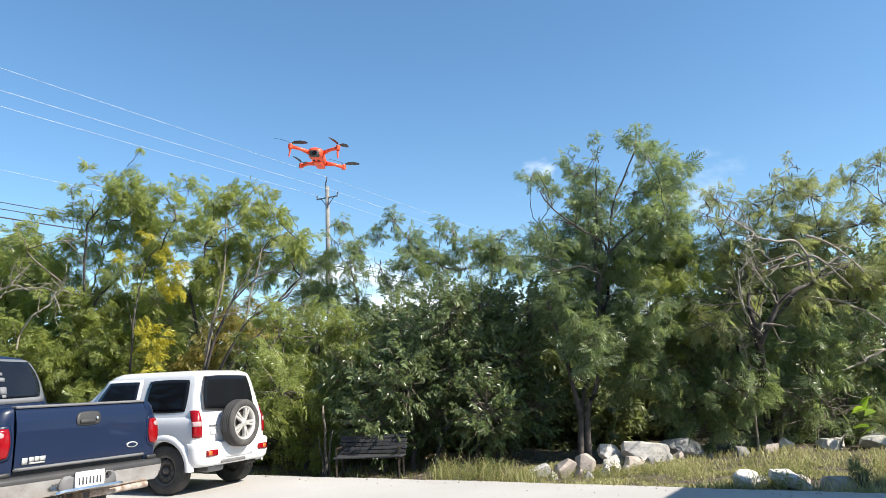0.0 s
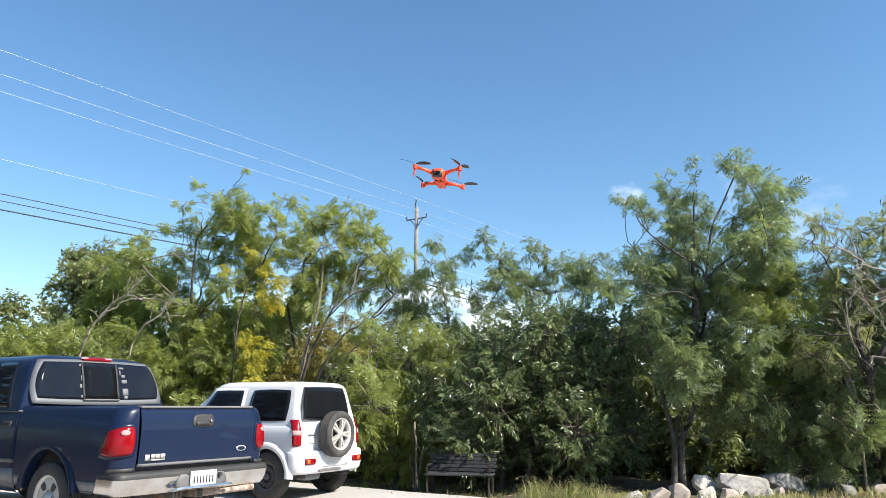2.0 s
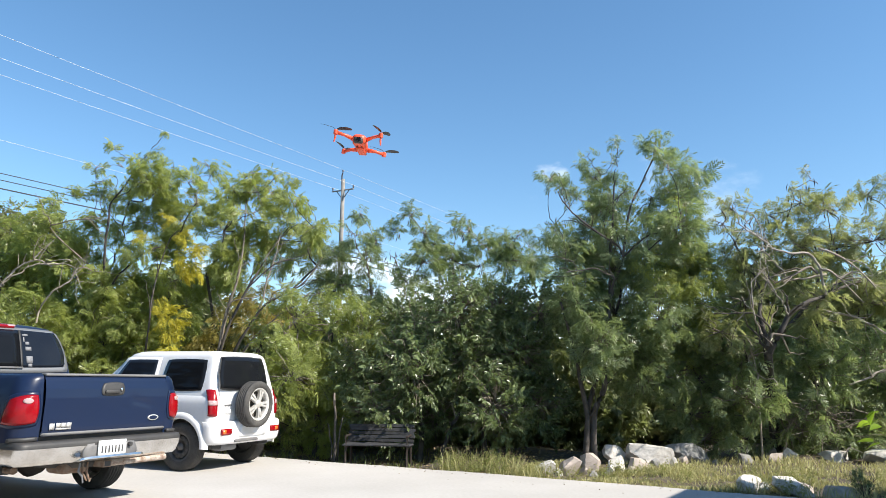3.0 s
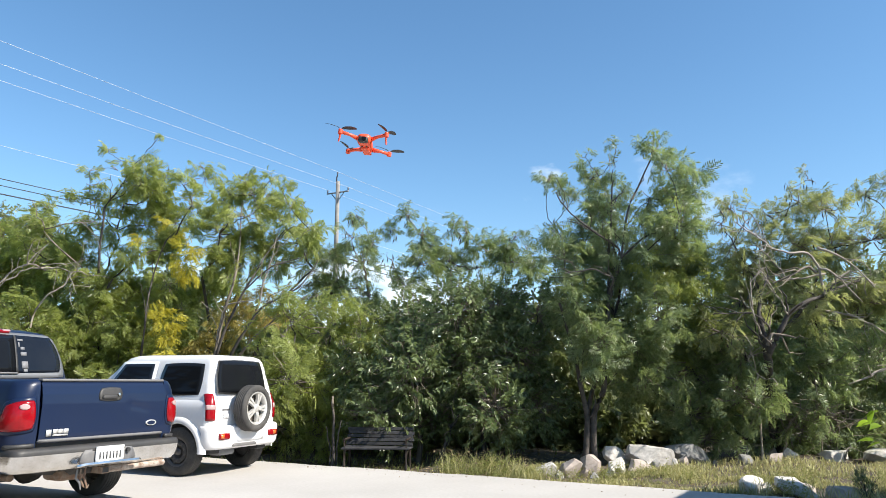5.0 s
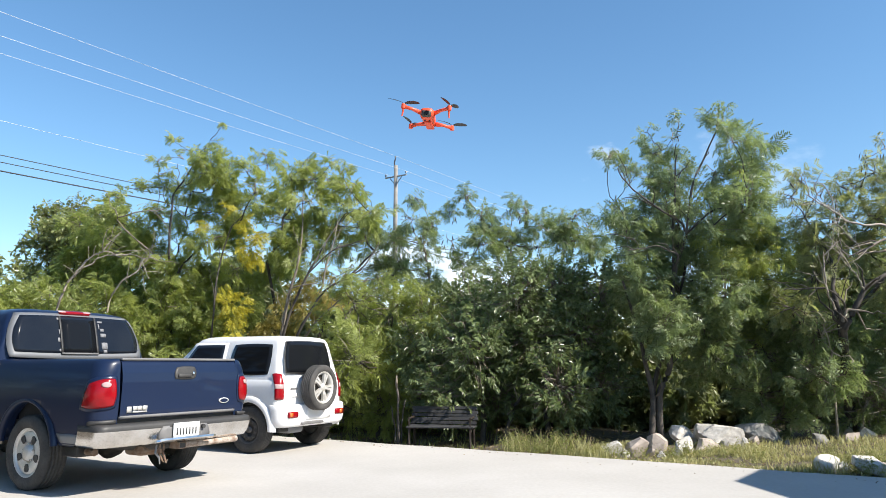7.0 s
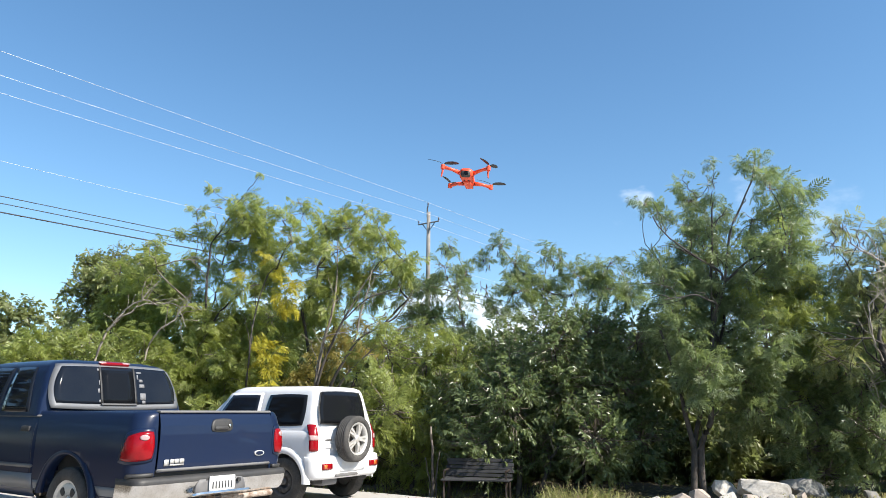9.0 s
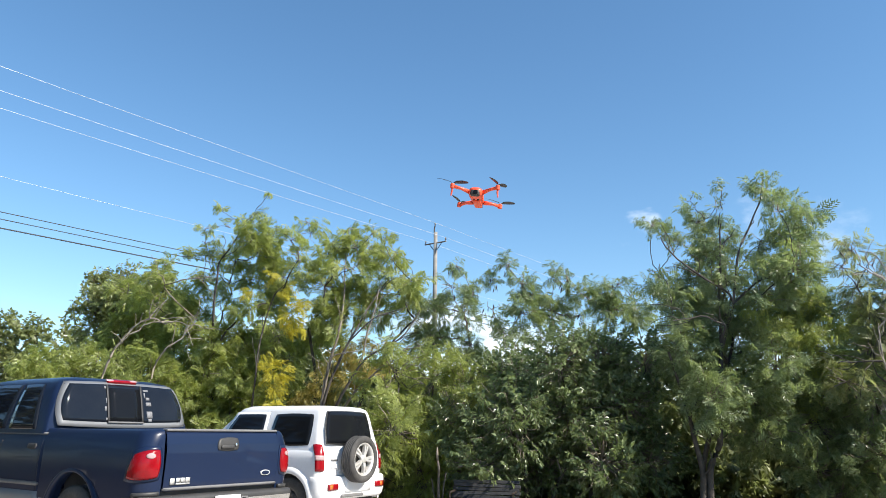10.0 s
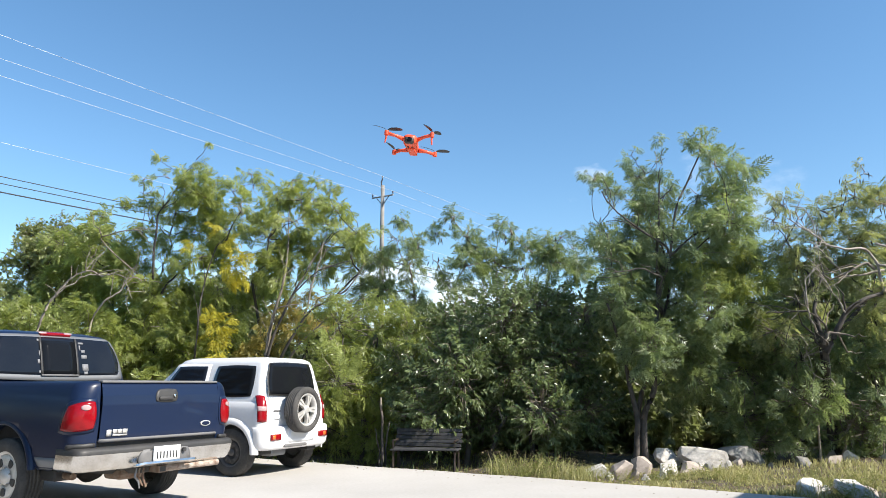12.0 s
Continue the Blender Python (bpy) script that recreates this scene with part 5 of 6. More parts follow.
    scr = flat((0, 4.43, 1.30), (-1, 0, 0), (0, -0.9, 0.5))
    panel("windscreen", scr, [(-0.8, 0.0), (0.8, 0.0), (0.66, 0.93), (-0.66, 0.93)], GLASS_BLUE, t, 0.1, (8, 6), 0.02, 0.01)
    part("bonnet", bar((-0.92, 4.3, 0.62), (0.92, 5.55, 1.2), 0.12, 4), BLUE_PAINT, t, smooth=True)
    part("front_bumper", bar((-0.97, 5.45, 0.42), (0.97, 5.68, 0.68), 0.06, 3), CHROME, t)
    part("grille", bar((-0.6, 5.54, 0.72), (0.6, 5.58, 1.05), 0.02, 2), PLASTIC, t)
    part("cab_floor", bar((-0.86, 1.8, 0.42), (0.86, 4.4, 0.5), 0), DIRTY_UNDER, t)
    for fl, turn in ((-1, 0), (1, 180)):
        for y in (1.12, 4.62):
            wheel(t, pose(fl * 0.845, y, 0.378, 0, 0, turn), 0.378, 0.25, 0.243, "slab")
        part("wheel_well", bar((fl * 0.55 if fl > 0 else -0.8, 0.5, 0.35), (0.8 if fl > 0 else -0.55, 1.6, 0.95), 0.02), PLASTIC, t)
    return tagged(t, "dark blue pickup truck with chrome bumper, parked on concrete", "truck")


def small_suv():
    t = base("suv", -1.851, 11.397, 0, 61.4)
    ra, fa = (0.57, 0.335, 0.405), (2.72, 0.335, 0.405)
    body = Shell([(0.40, 0.70, 0.06), (0.46, 0.755, 0.04), (0.60, 0.775, 0.03), (0.72, 0.78, 0.025), (0.84, 0.782, 0.025), (0.94, 0.778, 0.03), (1.01, 0.765, 0.035), (1.05, 0.735, 0.045), (1.20, 0.70, 0.07), (1.36, 0.66, 0.10), (1.50, 0.615, 0.12),
                  (1.60, 0.58, 0.14), (1.65, 0.55, 0.165), (1.685, 0.49, 0.23), (1.697, 0.40, 0.32), (1.702, 0.25, 0.45)], 0.11, 0.012)
    levels = body.levels
    s_low = seq(0, 0.60, 0.08)[:-1] + seq(0.60, 0.95, 0.025)[:-1] + seq(0.95, 3.3, 0.045)
    low = Shell(levels[:8], 0.11, 0.012)
    part("body", low.skin(s_low, [ra, fa], None, 0.1), WHITE_PAINT, t, smooth=True)
    cab_levels = levels[7:]
    house, bm = glass_house([(z, w, r) for z, w, r in cab_levels], 0.11, [2.45, 2.28, 2.08, 1.93, 1.84, 1.78, 1.68, 1.55, 1.35])
    part("cabin", bm, WHITE_PAINT, t, smooth=True)
    rear, side = body.rear(), body.side(-1)
    for fl in (-1, 1):
        sd = body.side(fl)
        panel("quarter_window", sd, [(0.26, 1.11), (1.06, 1.11), (1.06, 1.575), (0.285, 1.575)], GLASS_DARK, t, 0.25, (10, 8), 0.006, 0.012)
        panel("door_window", sd, [(1.22, 1.125), (2.10, 1.125), (1.83, 1.565), (1.24, 1.565)], GLASS_BLUE, t, 0.08, (10, 8), 0.006, 0.012)
        fr = panel("window_frame", sd, [(1.16, 1.09), (2.2, 1.09), (1.87, 1.60), (1.18, 1.60)], WHITE_PAINT, t, 0.05, (10, 8), 0.003, 0.008)
        for y in (1.18, 2.15):
            panel("door_gap", sd, [(y - 0.004, 0.5), (y + 0.004, 0.5), (y + 0.004, 1.05), (y - 0.004, 1.05)], PLASTIC_GREY, t, 0, (1, 8), 0.002, 0.004)
        panel("door_handle", sd, [(1.26, 0.93), (1.42, 0.93), (1.42, 0.97), (1.26, 0.97)], PLASTIC, t, 0.4, (5, 3), 0.014, 0.02, 0.004)
        arch_trim("wheel_arch_flare", t, fl * 0.772, ra[0], ra[1], ra[2], 0.09, WHITE_PAINT, fl, -2, 182, 0.045)
        arch_trim("wheel_arch_flare", t, fl * 0.772, fa[0], fa[1], fa[2], 0.09, WHITE_PAINT, fl, -2, 182, 0.045)
        lamp = panel("tail_light", body.wrap(fl), [(0.665, 0.765), (0.80, 0.765), (0.80, 1.14), (0.665, 1.14)], LENS_RED, t, 0.14, (6, 8), 0.014, 0.03, 0.006, "tall red and clear tail light")
        panel("clear_lens", body.wrap(fl), [(0.668, 0.92), (0.798, 0.92), (0.798, 0.985), (0.668, 0.985)], LENS_CLEAR, lamp, 0.1, (5, 3), 0.021, 0.008)
        bp = flat((fl * 0.555, -0.080, 0.55), (1, 0, 0), (0, 0, 1))
        rf = panel("bumper_reflector", bp, [(-0.11, -0.04), (0.11, -0.04), (0.11, 0.045), (-0.11, 0.045)], LENS_RED, t, 0.15, (4, 3), 0.006, 0.03)
        panel("amber_half", bp, [(-0.078 if fl < 0 else 0.01, -0.028), (-0.01 if fl < 0 else 0.078, -0.028), (-0.01 if fl < 0 else 0.078, 0.033), (-0.078 if fl < 0 else 0.01, 0.033)], LENS_AMBER, rf, 0.1, (2, 2), 0.009, 0.004)
    panel("rear_window", rear, [(-0.60, 1.15), (0.52, 1.15), (0.44, 1.61), (-0.51, 1.61)], GLASS_DARK, t, 0.22, (14, 8), 0.008, 0.012)
    panel("rear_window_seal", rear, [(-0.62, 1.13), (0.54, 1.13), (0.455, 1.625), (-0.525, 1.625)], PLASTIC, t, 0.22, (14, 8), 0.004, 0.008)
    for x in (-0.635, 0.635):
        panel("rear_door_gap", rear, [(x - 0.003, 0.66), (x + 0.003, 0.66), (x * 0.88 + 0.003, 1.62), (x * 0.88 - 0.003, 1.62)], TRIM_GREY, t, 0, (1, 12), 0.002, 0.004)
    bars = base("model_badge", 0, 0)
    bars.parent = t
    bars_of_writing(bars, rear, -0.52, -0.37, 0.905, 0.93, 6, PLASTIC_GREY)
    panel("rear_door_handle", rear, [(-0.50, 0.80), (-0.36, 0.80), (-0.36, 0.86), (-0.50, 0.86)], WHITE_PAINT, t, 0.3, (5, 3), 0.015, 0.02)
    bump = Shell([(0.365, 0.66, 0.06), (0.375, 0.76, -0.03), (0.42, 0.785, -0.055), (0.50, 0.80, -0.065), (0.62, 0.80, -0.065), (0.675, 0.795, -0.06), (0.695, 0.78, -0.03), (0.70, 0.76, 0.03)], 0.16, 0.02)
    part("rear_bumper", bump.skin(seq(0, 0.63, 0.08)[:-1] + seq(0.63, 0.93, 0.025), (), None), WHITE_PAINT, t, smooth=True)
    bf = flat((0, -0.087, 0), (1, 0, 0), (0, 0, 1))
    panel("plate_recess", bf, [(-0.30, 0.46), (0.34, 0.46), (0.30, 0.66), (-0.26, 0.66)], WHITE_PAINT, t, 0.3, (8, 4), -0.002, 0.02)
    panel("tow_cover", bf, [(-0.38, 0.40), (0.16, 0.40), (0.14, 0.445), (-0.36, 0.445)], PLASTIC_GREY, t, 0.3, (8, 3), 0.004, 0.03)
    # spare wheel on the rear door
    part("spare_bracket", bar((-0.12, -0.10, 0.84), (0.08, 0.04, 1.06), 0.02, 2), PLASTIC, t)
    wheel(t, pose(-0.06, -0.155, 0.93, 0, 0, 90), 0.334, 0.205, 0.232, "star", "spare_wheel")
    for fl, turn in ((-1, 0), (1, 180)):
        for y in (0.57, 2.72):
            wheel(t, pose(fl * 0.685, y, 0.334, 0, 0, turn), 0.334, 0.205, 0.2, "steel")
        part("wheel_well", bar((0.42 if fl > 0 else -0.64, 0.1, 0.3), (0.64 if fl > 0 else -0.42, 0.95, 0.8), 0.02), PLASTIC, t)
    part("floor_pan", bar((-0.7, 0.1, 0.40), (0.7, 3.2, 0.46), 0), DIRTY_UNDER, t)
    part("rear_axle", rod([(-0.6, 0.57, 0.33), (0.6, 0.57, 0.33)], 0.045, 10), DIRTY_UNDER, t)
    put(part("differential", lathe([(0.03, -0.14), (0.11, -0.1), (0.14, 0), (0.11, 0.1), (0.03, 0.14)], "Y", 16), DIRTY_UNDER, t, smooth=True), pose(0.05, 0.57, 0.33))
    part("muffler", bar((-0.45, 0.08, 0.27), (-0.1, 0.32, 0.40), 0.05, 3), TRIM_GREY, t)
    part("bonnet", bar((-0.7, 2.3, 0.6), (0.7, 3.28, 1.04), 0.1, 4), WHITE_PAINT, t, smooth=True)
    part("front_bumper", bar((-0.78, 3.2, 0.4), (0.78, 3.42, 0.68), 0.06, 3), WHITE_PAINT, t)
    scr = flat((0, 2.43, 1.07), (-1, 0, 0), (0, -0.62, 0.5))
    panel("windscreen", scr, [(-0.66, 0.02), (0.66, 0.02), (0.54, 0.70), (-0.54, 0.70)], GLASS_BLUE, t, 0.1, (8, 6), 0.02, 0.01)
    return tagged(t, "small white two-door off-road car with rear spare wheel", "car")


pickup_truck()
small_suv()


# rocks along the planted strip
def boulder(x, y, wide, high, seed, mat, label, flat_top=0.0, deep=None):
    """A broken limestone boulder: an irregular hull with knocked facets, sunk a little into the soil."""
    rng = np.random.default_rng(seed)
    deep = deep or wide * rng.uniform(0.6, 0.85)
    bm = bmesh.new()
    bmesh.ops.create_icosphere(bm, subdivisions=4, radius=1)
    cuts = [(Vector(unit(rng.normal(0, 1, 3) * [1, 1, 0.8])), rng.uniform(0.40, 0.74)) for _ in range(11)]
    if flat_top:
        for ax, ay in ((1, 0.15), (-1, 0.1), (0.1, -1), (-0.1, 1)):
            cuts.append((Vector((ax, ay, 0.12)).normalized(), 0.68))
        cuts.append((Vector((0.05, -0.08, 1)).normalized(), flat_top))
    for v in bm.verts:
        co = v.co.copy()
        for nrm, lim in cuts:
            over = co.dot(nrm) - lim
            if over > 0:
                co -= nrm * over
        co *= 1 + 0.04 * noise.noise(co * 2.1 + Vector((seed, 0, 0))) + 0.018 * noise.noise(co * 6 + Vector((0, seed, 0))) + 0.012 * noise.noise(co * 15 + Vector((0, seed, 0)))
        v.co = Vector((co.x * wide * 0.60, co.y * deep * 0.60, co.z * high * 0.72))
    low = min(v.co.z for v in bm.verts)
    top = max(v.co.z for v in bm.verts)
    g = float(ground_z(x, y))
    for v in bm.verts:
        v.co.z = (v.co.z - low) / (top - low) * (high + 0.10) - 0.08
    ob = part("boulder", bm, mat)
    ob.matrix_world = pose(x, y, g, 0, 0, rng.uniform(-25, 25))
    return tagged(ob, label, "rock", group="boulders by the yard")


ROCK_WARM = material("pinkish limestone", (0.46, 0.39, 0.34), 0.92, second=(0.26, 0.22, 0.19), scale=4.0, amount=0.85, bump=0.9, fine=24)
for i, (x, y, w, h, mat, words, ft) in enumerate([
        (2.70, 11.55, 0.31, 0.17, ROCK, "small white limestone boulder in dry grass", 0),
        (3.03, 11.45, 0.42, 0.27, ROCK_WARM, "pinkish angular limestone boulder in dry grass", 0),
        (3.56, 12.05, 0.46, 0.27, ROCK_WARM, "flat brownish limestone boulder beside others", 0.6),
        (4.15, 12.75, 0.52, 0.32, ROCK, "white limestone boulder behind other boulders", 0.7),
        (3.90, 11.86, 0.35, 0.27, ROCK, "pointed white limestone boulder in dry grass", 0),
        (4.28, 11.92, 0.45, 0.19, ROCK_WARM, "low greyish limestone boulder in dry grass", 0.6),
        (4.66, 12.45, 0.86, 0.34, ROCK, "large white limestone slab, the biggest boulder", 0.62),
        (5.4, 12.55, 0.82, 0.31, ROCK_GREY, "weathered grey limestone boulder under the tree", 0),
        (4.9, 9.42, 0.38, 0.20, ROCK, "white limestone boulder near the concrete", 0),
        (5.38, 9.3, 0.60, 0.21, ROCK, "broad white limestone boulder near the concrete", 0.6),
        (5.95, 9.12, 0.56, 0.15, ROCK_WARM, "low broken limestone boulder near the concrete", 0.6),
        (6.62, 9.0, 0.40, 0.13, ROCK, "small white limestone boulder near the concrete", 0),
        (7.55, 13.2, 0.80, 0.40, ROCK_GREY, "grey limestone boulder below the shrubs", 0),
        (6.3, 12.3, 0.36, 0.14, ROCK_GREY, "small grey stone half hidden in grass", 0.6),
        (6.8, 12.2, 0.32, 0.12, ROCK_WARM, "small brownish stone half hidden in grass", 0),
        (7.9, 12.35, 0.75, 0.15, ROCK, "long low pale stone ledge in grass", 0.5),
        (8.65, 12.1, 0.80, 0.17, ROCK, "long low pale stone ledge in grass", 0.5),
        (-1.75, 13.5, 0.30, 0.10, ROCK, "small pale stone in leaf litter", 0.6),
        (-0.95, 12.85, 0.16, 0.10, ROCK_GREY, "round grey stone in leaf litter", 0)]):
    boulder(x, y, w, h, 50 + i, mat, words, ft)
stones = np.random.default_rng(49)
for i, (x, y) in enumerate(((2.84, 11.3), (3.3, 11.62), (3.42, 11.5), (3.72, 11.65), (4.12, 11.72), (4.55, 11.95), (4.95, 12.05), (5.15, 12.15), (5.75, 12.3), (5.15, 9.5), (5.62, 9.42), (6.3, 9.25), (7.2, 12.5), (7.05, 12.9), (8.2, 12.7))):
    w = stones.uniform(0.12, 0.24)
    boulder(x, y, w, w * stones.uniform(0.45, 0.75), 150 + i, (ROCK, ROCK_WARM, ROCK_GREY)[i % 3], ("small white", "small brownish", "small grey")[i % 3] + " limestone stone lying in dry grass")


# grass and litter
def blades(name, places, heights, mat, seed, label, category, width=0.007):
    rng = np.random.default_rng(seed)
    n = len(places)
    a = rng.uniform(0, 2 * np.pi, n)
    side = np.stack([np.cos(a), np.sin(a), np.zeros(n)], -1) * (width * rng.uniform(0.6, 1.5, n))[:, None]
    lean = np.stack([rng.normal(0, 0.28, n), rng.normal(0, 0.28, n), np.ones(n)], -1) * heights[:, None]
    bend = np.stack([rng.normal(0, 0.2, n), rng.normal(0, 0.2, n), -rng.uniform(0, 0.2, n)], -1) * heights[:, None]
    mid = places + lean * 0.55
    tip = places + lean + bend
    v = np.stack([places - side, places + side, mid + side * 0.8, mid - side * 0.8, tip], 1).reshape(-1, 3)
    k = (np.arange(n) * 5)[:, None]
    f = np.concatenate([k + [[0, 1, 2]], k + [[0, 2, 3]], k + [[3, 2, 4]]])
    ob = add_mesh(name, v, f, mat)
    return tagged(ob, label, category, kind="stuff")


def strip_places(rng, n, x0, x1, d0, d1, patch=0.1):
    x = rng.uniform(x0, x1, n)
    d = rng.uniform(d0, d1, n)
    px, py = x + d * 0.53, edge_y(x) + d * 0.848
    keep = np.array([noise.noise(Vector((a * 1.6, b * 1.6, 3.0))) > -patch - rng.uniform(0, 0.35) for a, b in zip(px, py)])
    px, py = px[keep], py[keep]
    return np.stack([px, py, ground_z(px, py) - 0.01], -1)


rng = np.random.default_rng(70)
p = strip_places(rng, 23000, 1.5, 8.5, 0.03, 2.5, -0.04)
blades("grass", p, rng.uniform(0.025, 0.115, len(p)) * (1.0 + 0.75 * np.sin(p[:, 0] * 2.3 + 1) * np.cos(p[:, 1] * 3.1)) * np.clip(0.45 + 0.2 * (p[:, 0] - 1.5), 0.4, 1), GRASS_MAT, 71, "dry yellow-green grass along the concrete edge", "grass")
p = strip_places(rng, 7000, 3.0, 9.0, 1.6, 4.2, 0.05)
blades("grass", p, rng.uniform(0.04, 0.16, len(p)), GRASS_MAT, 76, "thin dry grass among rocks under the trees", "grass")
p = strip_places(rng, 750, 0.75, 2.6, 0.08, 0.8, -0.1)
blades("weeds", p, rng.uniform(0.08, 0.42, len(p)) * np.clip(1.25 - np.abs(p[:, 0] - 1.5) * 0.55, 0.35, 1), GRASS_MAT, 72, "tall seeding weeds at the concrete edge", "weeds", 0.006)
p = strip_places(rng, 700, 4.3, 7.6, 0.02, 0.55, 0.1)
blades("weeds", p, rng.uniform(0.12, 0.34, len(p)), GRASS_MAT, 79, "dry stalks standing before the boulders", "weeds", 0.004)
p = strip_places(rng, 2600, -6.0, 1.0, 0.1, 3.5, 0.0)
blades("grass", p, rng.uniform(0.05, 0.16, len(p)), BROAD_OLIVE, 73, "sparse low grass in the shade under trees", "grass")


def seed_heads():
    """Small flower heads over the tall weeds."""
    rng = np.random.default_rng(74)
    p = strip_places(rng, 260, 0.8, 2.1, 0.1, 0.7, 0.2)
    p[:, 2] += rng.uniform(0.12, 0.4, len(p)) * np.clip(1.3 - np.abs(p[:, 0] - 1.5) * 0.6, 0.3, 1)
    v, f = scatter(broad_template(0.03, 0.02), p, rng.normal(0, 1, p.shape), OUT + rng.normal(0, 0.4, p.shape), rng.uniform(0.6, 1.3, len(p)))
    tagged(add_mesh("seed_heads", v, f, STRAW), "pale straw seed heads over the weeds", "weeds", kind="stuff")


def leaf_litter():
    rng = np.random.default_rng(75)
    p = strip_places(rng, 9000, -9, 8, 0.15, 5.0, 0.3)
    p[:, 2] += 0.02
    v, f = scatter(broad_template(0.06, 0.03), p, rng.normal(0, 1, p.shape) * [1, 1, 0.15], OUT + rng.normal(0, 0.25, p.shape), rng.uniform(0.6, 1.4, len(p)))
    tagged(add_mesh("leaf_litter", v, f, STRAW), "dry fallen leaves on the soil", "leaves", kind="stuff")


STRAW = leaf_material("dry straw leaf", (0.13, 0.09, 0.05), (0.34, 0.27, 0.16), (0.3, 0.24, 0.12), 0.2, 0.7, 0.2)
seed_heads()
leaf_litter()


def yard_debris():
    """Crumbs of soil, stone and leaf blown onto the concrete."""
    rng = np.random.default_rng(78)
    x = rng.uniform(-6, 7, 240)
    d = -rng.exponential(0.22, 240) - 0.01
    p = np.stack([x + d * 0.53, edge_y(x) + d * 0.848, np.full(240, 0.008)], -1)
    v, f = scatter(broad_template(0.035, 0.022), p, rng.normal(0, 1, p.shape) * [1, 1, 0.1], OUT + rng.normal(0, 0.3, p.shape), rng.uniform(0.3, 1.2, len(p)))
    tagged(add_mesh("debris", v, f, STRAW), "dry leaf crumbs scattered on the concrete", "leaves", kind="stuff")


yard_debris()


def leafy_weeds():
    """Low leafy weeds that stand in tufts along the edge and between the rocks."""
    rng = np.random.default_rng(77)
    tufts = []
    for x in np.concatenate([rng.uniform(0.8, 2.4, 26), rng.uniform(2.4, 8.0, 46)]):
        d = rng.uniform(0.12, 0.9 if x < 2.6 else 1.9)
        px, py = x + d * 0.53, edge_y(x) + d * 0.848
        r = rng.uniform(0.06, 0.14 if x < 1.9 else 0.11)
        tufts.append((px, py, float(ground_z(px, py)) + r * 0.8, r))
    v, f = grow(tufts, rng, broad_template(0.05, 0.016), Tubes(3), 0.8, 7, long=0.16, size=(0.6, 1.4))
    tagged(add_mesh("leafy_weeds", v, f, WEED), "tufts of green leafy weeds along the concrete", "weeds", kind="stuff")


WEED = leaf_material("weed leaf", (0.10, 0.13, 0.035), (0.34, 0.33, 0.13), (0.42, 0.45, 0.12), 0.42, 0.5, 0.3)
leafy_weeds()


# bench in the shade
WOOD_OLD = material("weathered grey bench wood", (0.042, 0.042, 0.046), 0.8, second=(0.02, 0.02, 0.021), scale=9, amount=0.9, bump=0.5, fine=70, random_tint=0.2)
IRON = material("dark iron", (0.03, 0.028, 0.026), 0.6, 0.4, (0.08, 0.05, 0.035), 12, 0.7, 0.3)


def bench():
    b = base("bench", 0.11, 12.62, float(ground_z(0.11, 12.62)) - 0.07, -11)
    for x in (-0.51, 0.51):
        leg = part("bench_leg", rod([(x, -0.24, 0.0), (x, -0.22, 0.22), (x, -0.20, 0.45), (x, 0.18, 0.45)], 0.022, 8), IRON, b)
        part("back_support", rod([(x, 0.24, 0.0), (x, 0.18, 0.45), (x, 0.27, 0.78)], 0.022, 8), IRON, b)
        part("arm_rest", rod([(x, -0.21, 0.45), (x, -0.23, 0.62), (x, 0.22, 0.62)], 0.018, 8), IRON, b)
    slat = None
    for i in range(4):
        m = pose(0, -0.20 + i * 0.115, 0.478, 0, 0.4 * (i - 1.5), 0)
        if slat is None:
            slat = put(part("seat_slat", bar((-0.56, -0.048, -0.014), (0.56, 0.048, 0.014), 0.006), WOOD_OLD, b), m)
        else:
            o = slat.copy()
            scene.collection.objects.link(o)
            o.matrix_basis = m
    for i in range(5):
        t = i / 4
        o = slat.copy()
        scene.collection.objects.link(o)
        o.name = "back_slat"
        o.matrix_basis = pose(0.02 * (i % 2), 0.19 + 0.075 * t - 0.02, 0.53 + 0.235 * t, 80, (0.5, -0.6, 0.2, 0.9, -0.3)[i], 0) @ Matrix.Diagonal((1, 0.54, 1, 1))
    tagged(b, "weathered grey slatted wooden bench under the trees", "bench")


bench()


def young_tree():
    """Thin dark stems that stand together beside the bench."""
    x, y = -0.66, 12.95
    g = float(ground_z(x, y))
    thing = base("sapling", x, y, g)
    rng = np.random.default_rng(80)
    for i, (dx, lean, high, r, mat) in enumerate(((0.0, 0.0, 1.05, 0.03, BARK), (0.09, 0.05, 0.85, 0.018, BARK), (-0.05, -0.06, 0.75, 0.015, BARK), (0.17, 0.12, 0.7, 0.012, BARK))):
        line = sway_line((dx, 0.02 * i, -0.1), (dx + lean, 0.03 * i, high), rng, 9, 0.03, 0.012)
        part("trunk" if i == 0 else "stem", rod(line.tolist(), np.linspace(r, r * 0.6, 9), 8), mat, thing, smooth=True)
    part("broken_top", rod([(0.0, 0.0, 1.04), (-0.012, 0.0, 1.14), (-0.01, 0.0, 1.26)], [0.02, 0.022, 0.012], 8), TWIG, thing, "pale broken top of the trunk", True)
    tagged(thing, "thin dark sapling stems beside the old bench", "tree")


young_tree()


# utility pole with its lines
POLE_WOOD = material("grey weathered pole", (0.30, 0.285, 0.26), 0.85, second=(0.17, 0.155, 0.14), scale=5, amount=0.8, bump=0.4)
WIRE_BRIGHT = material("aluminium wire", (0.66, 0.66, 0.67), 0.45, 0.2, amount=0.2)
WIRE_DARK = material("black cable", (0.03, 0.03, 0.032), 0.6, amount=0.3)
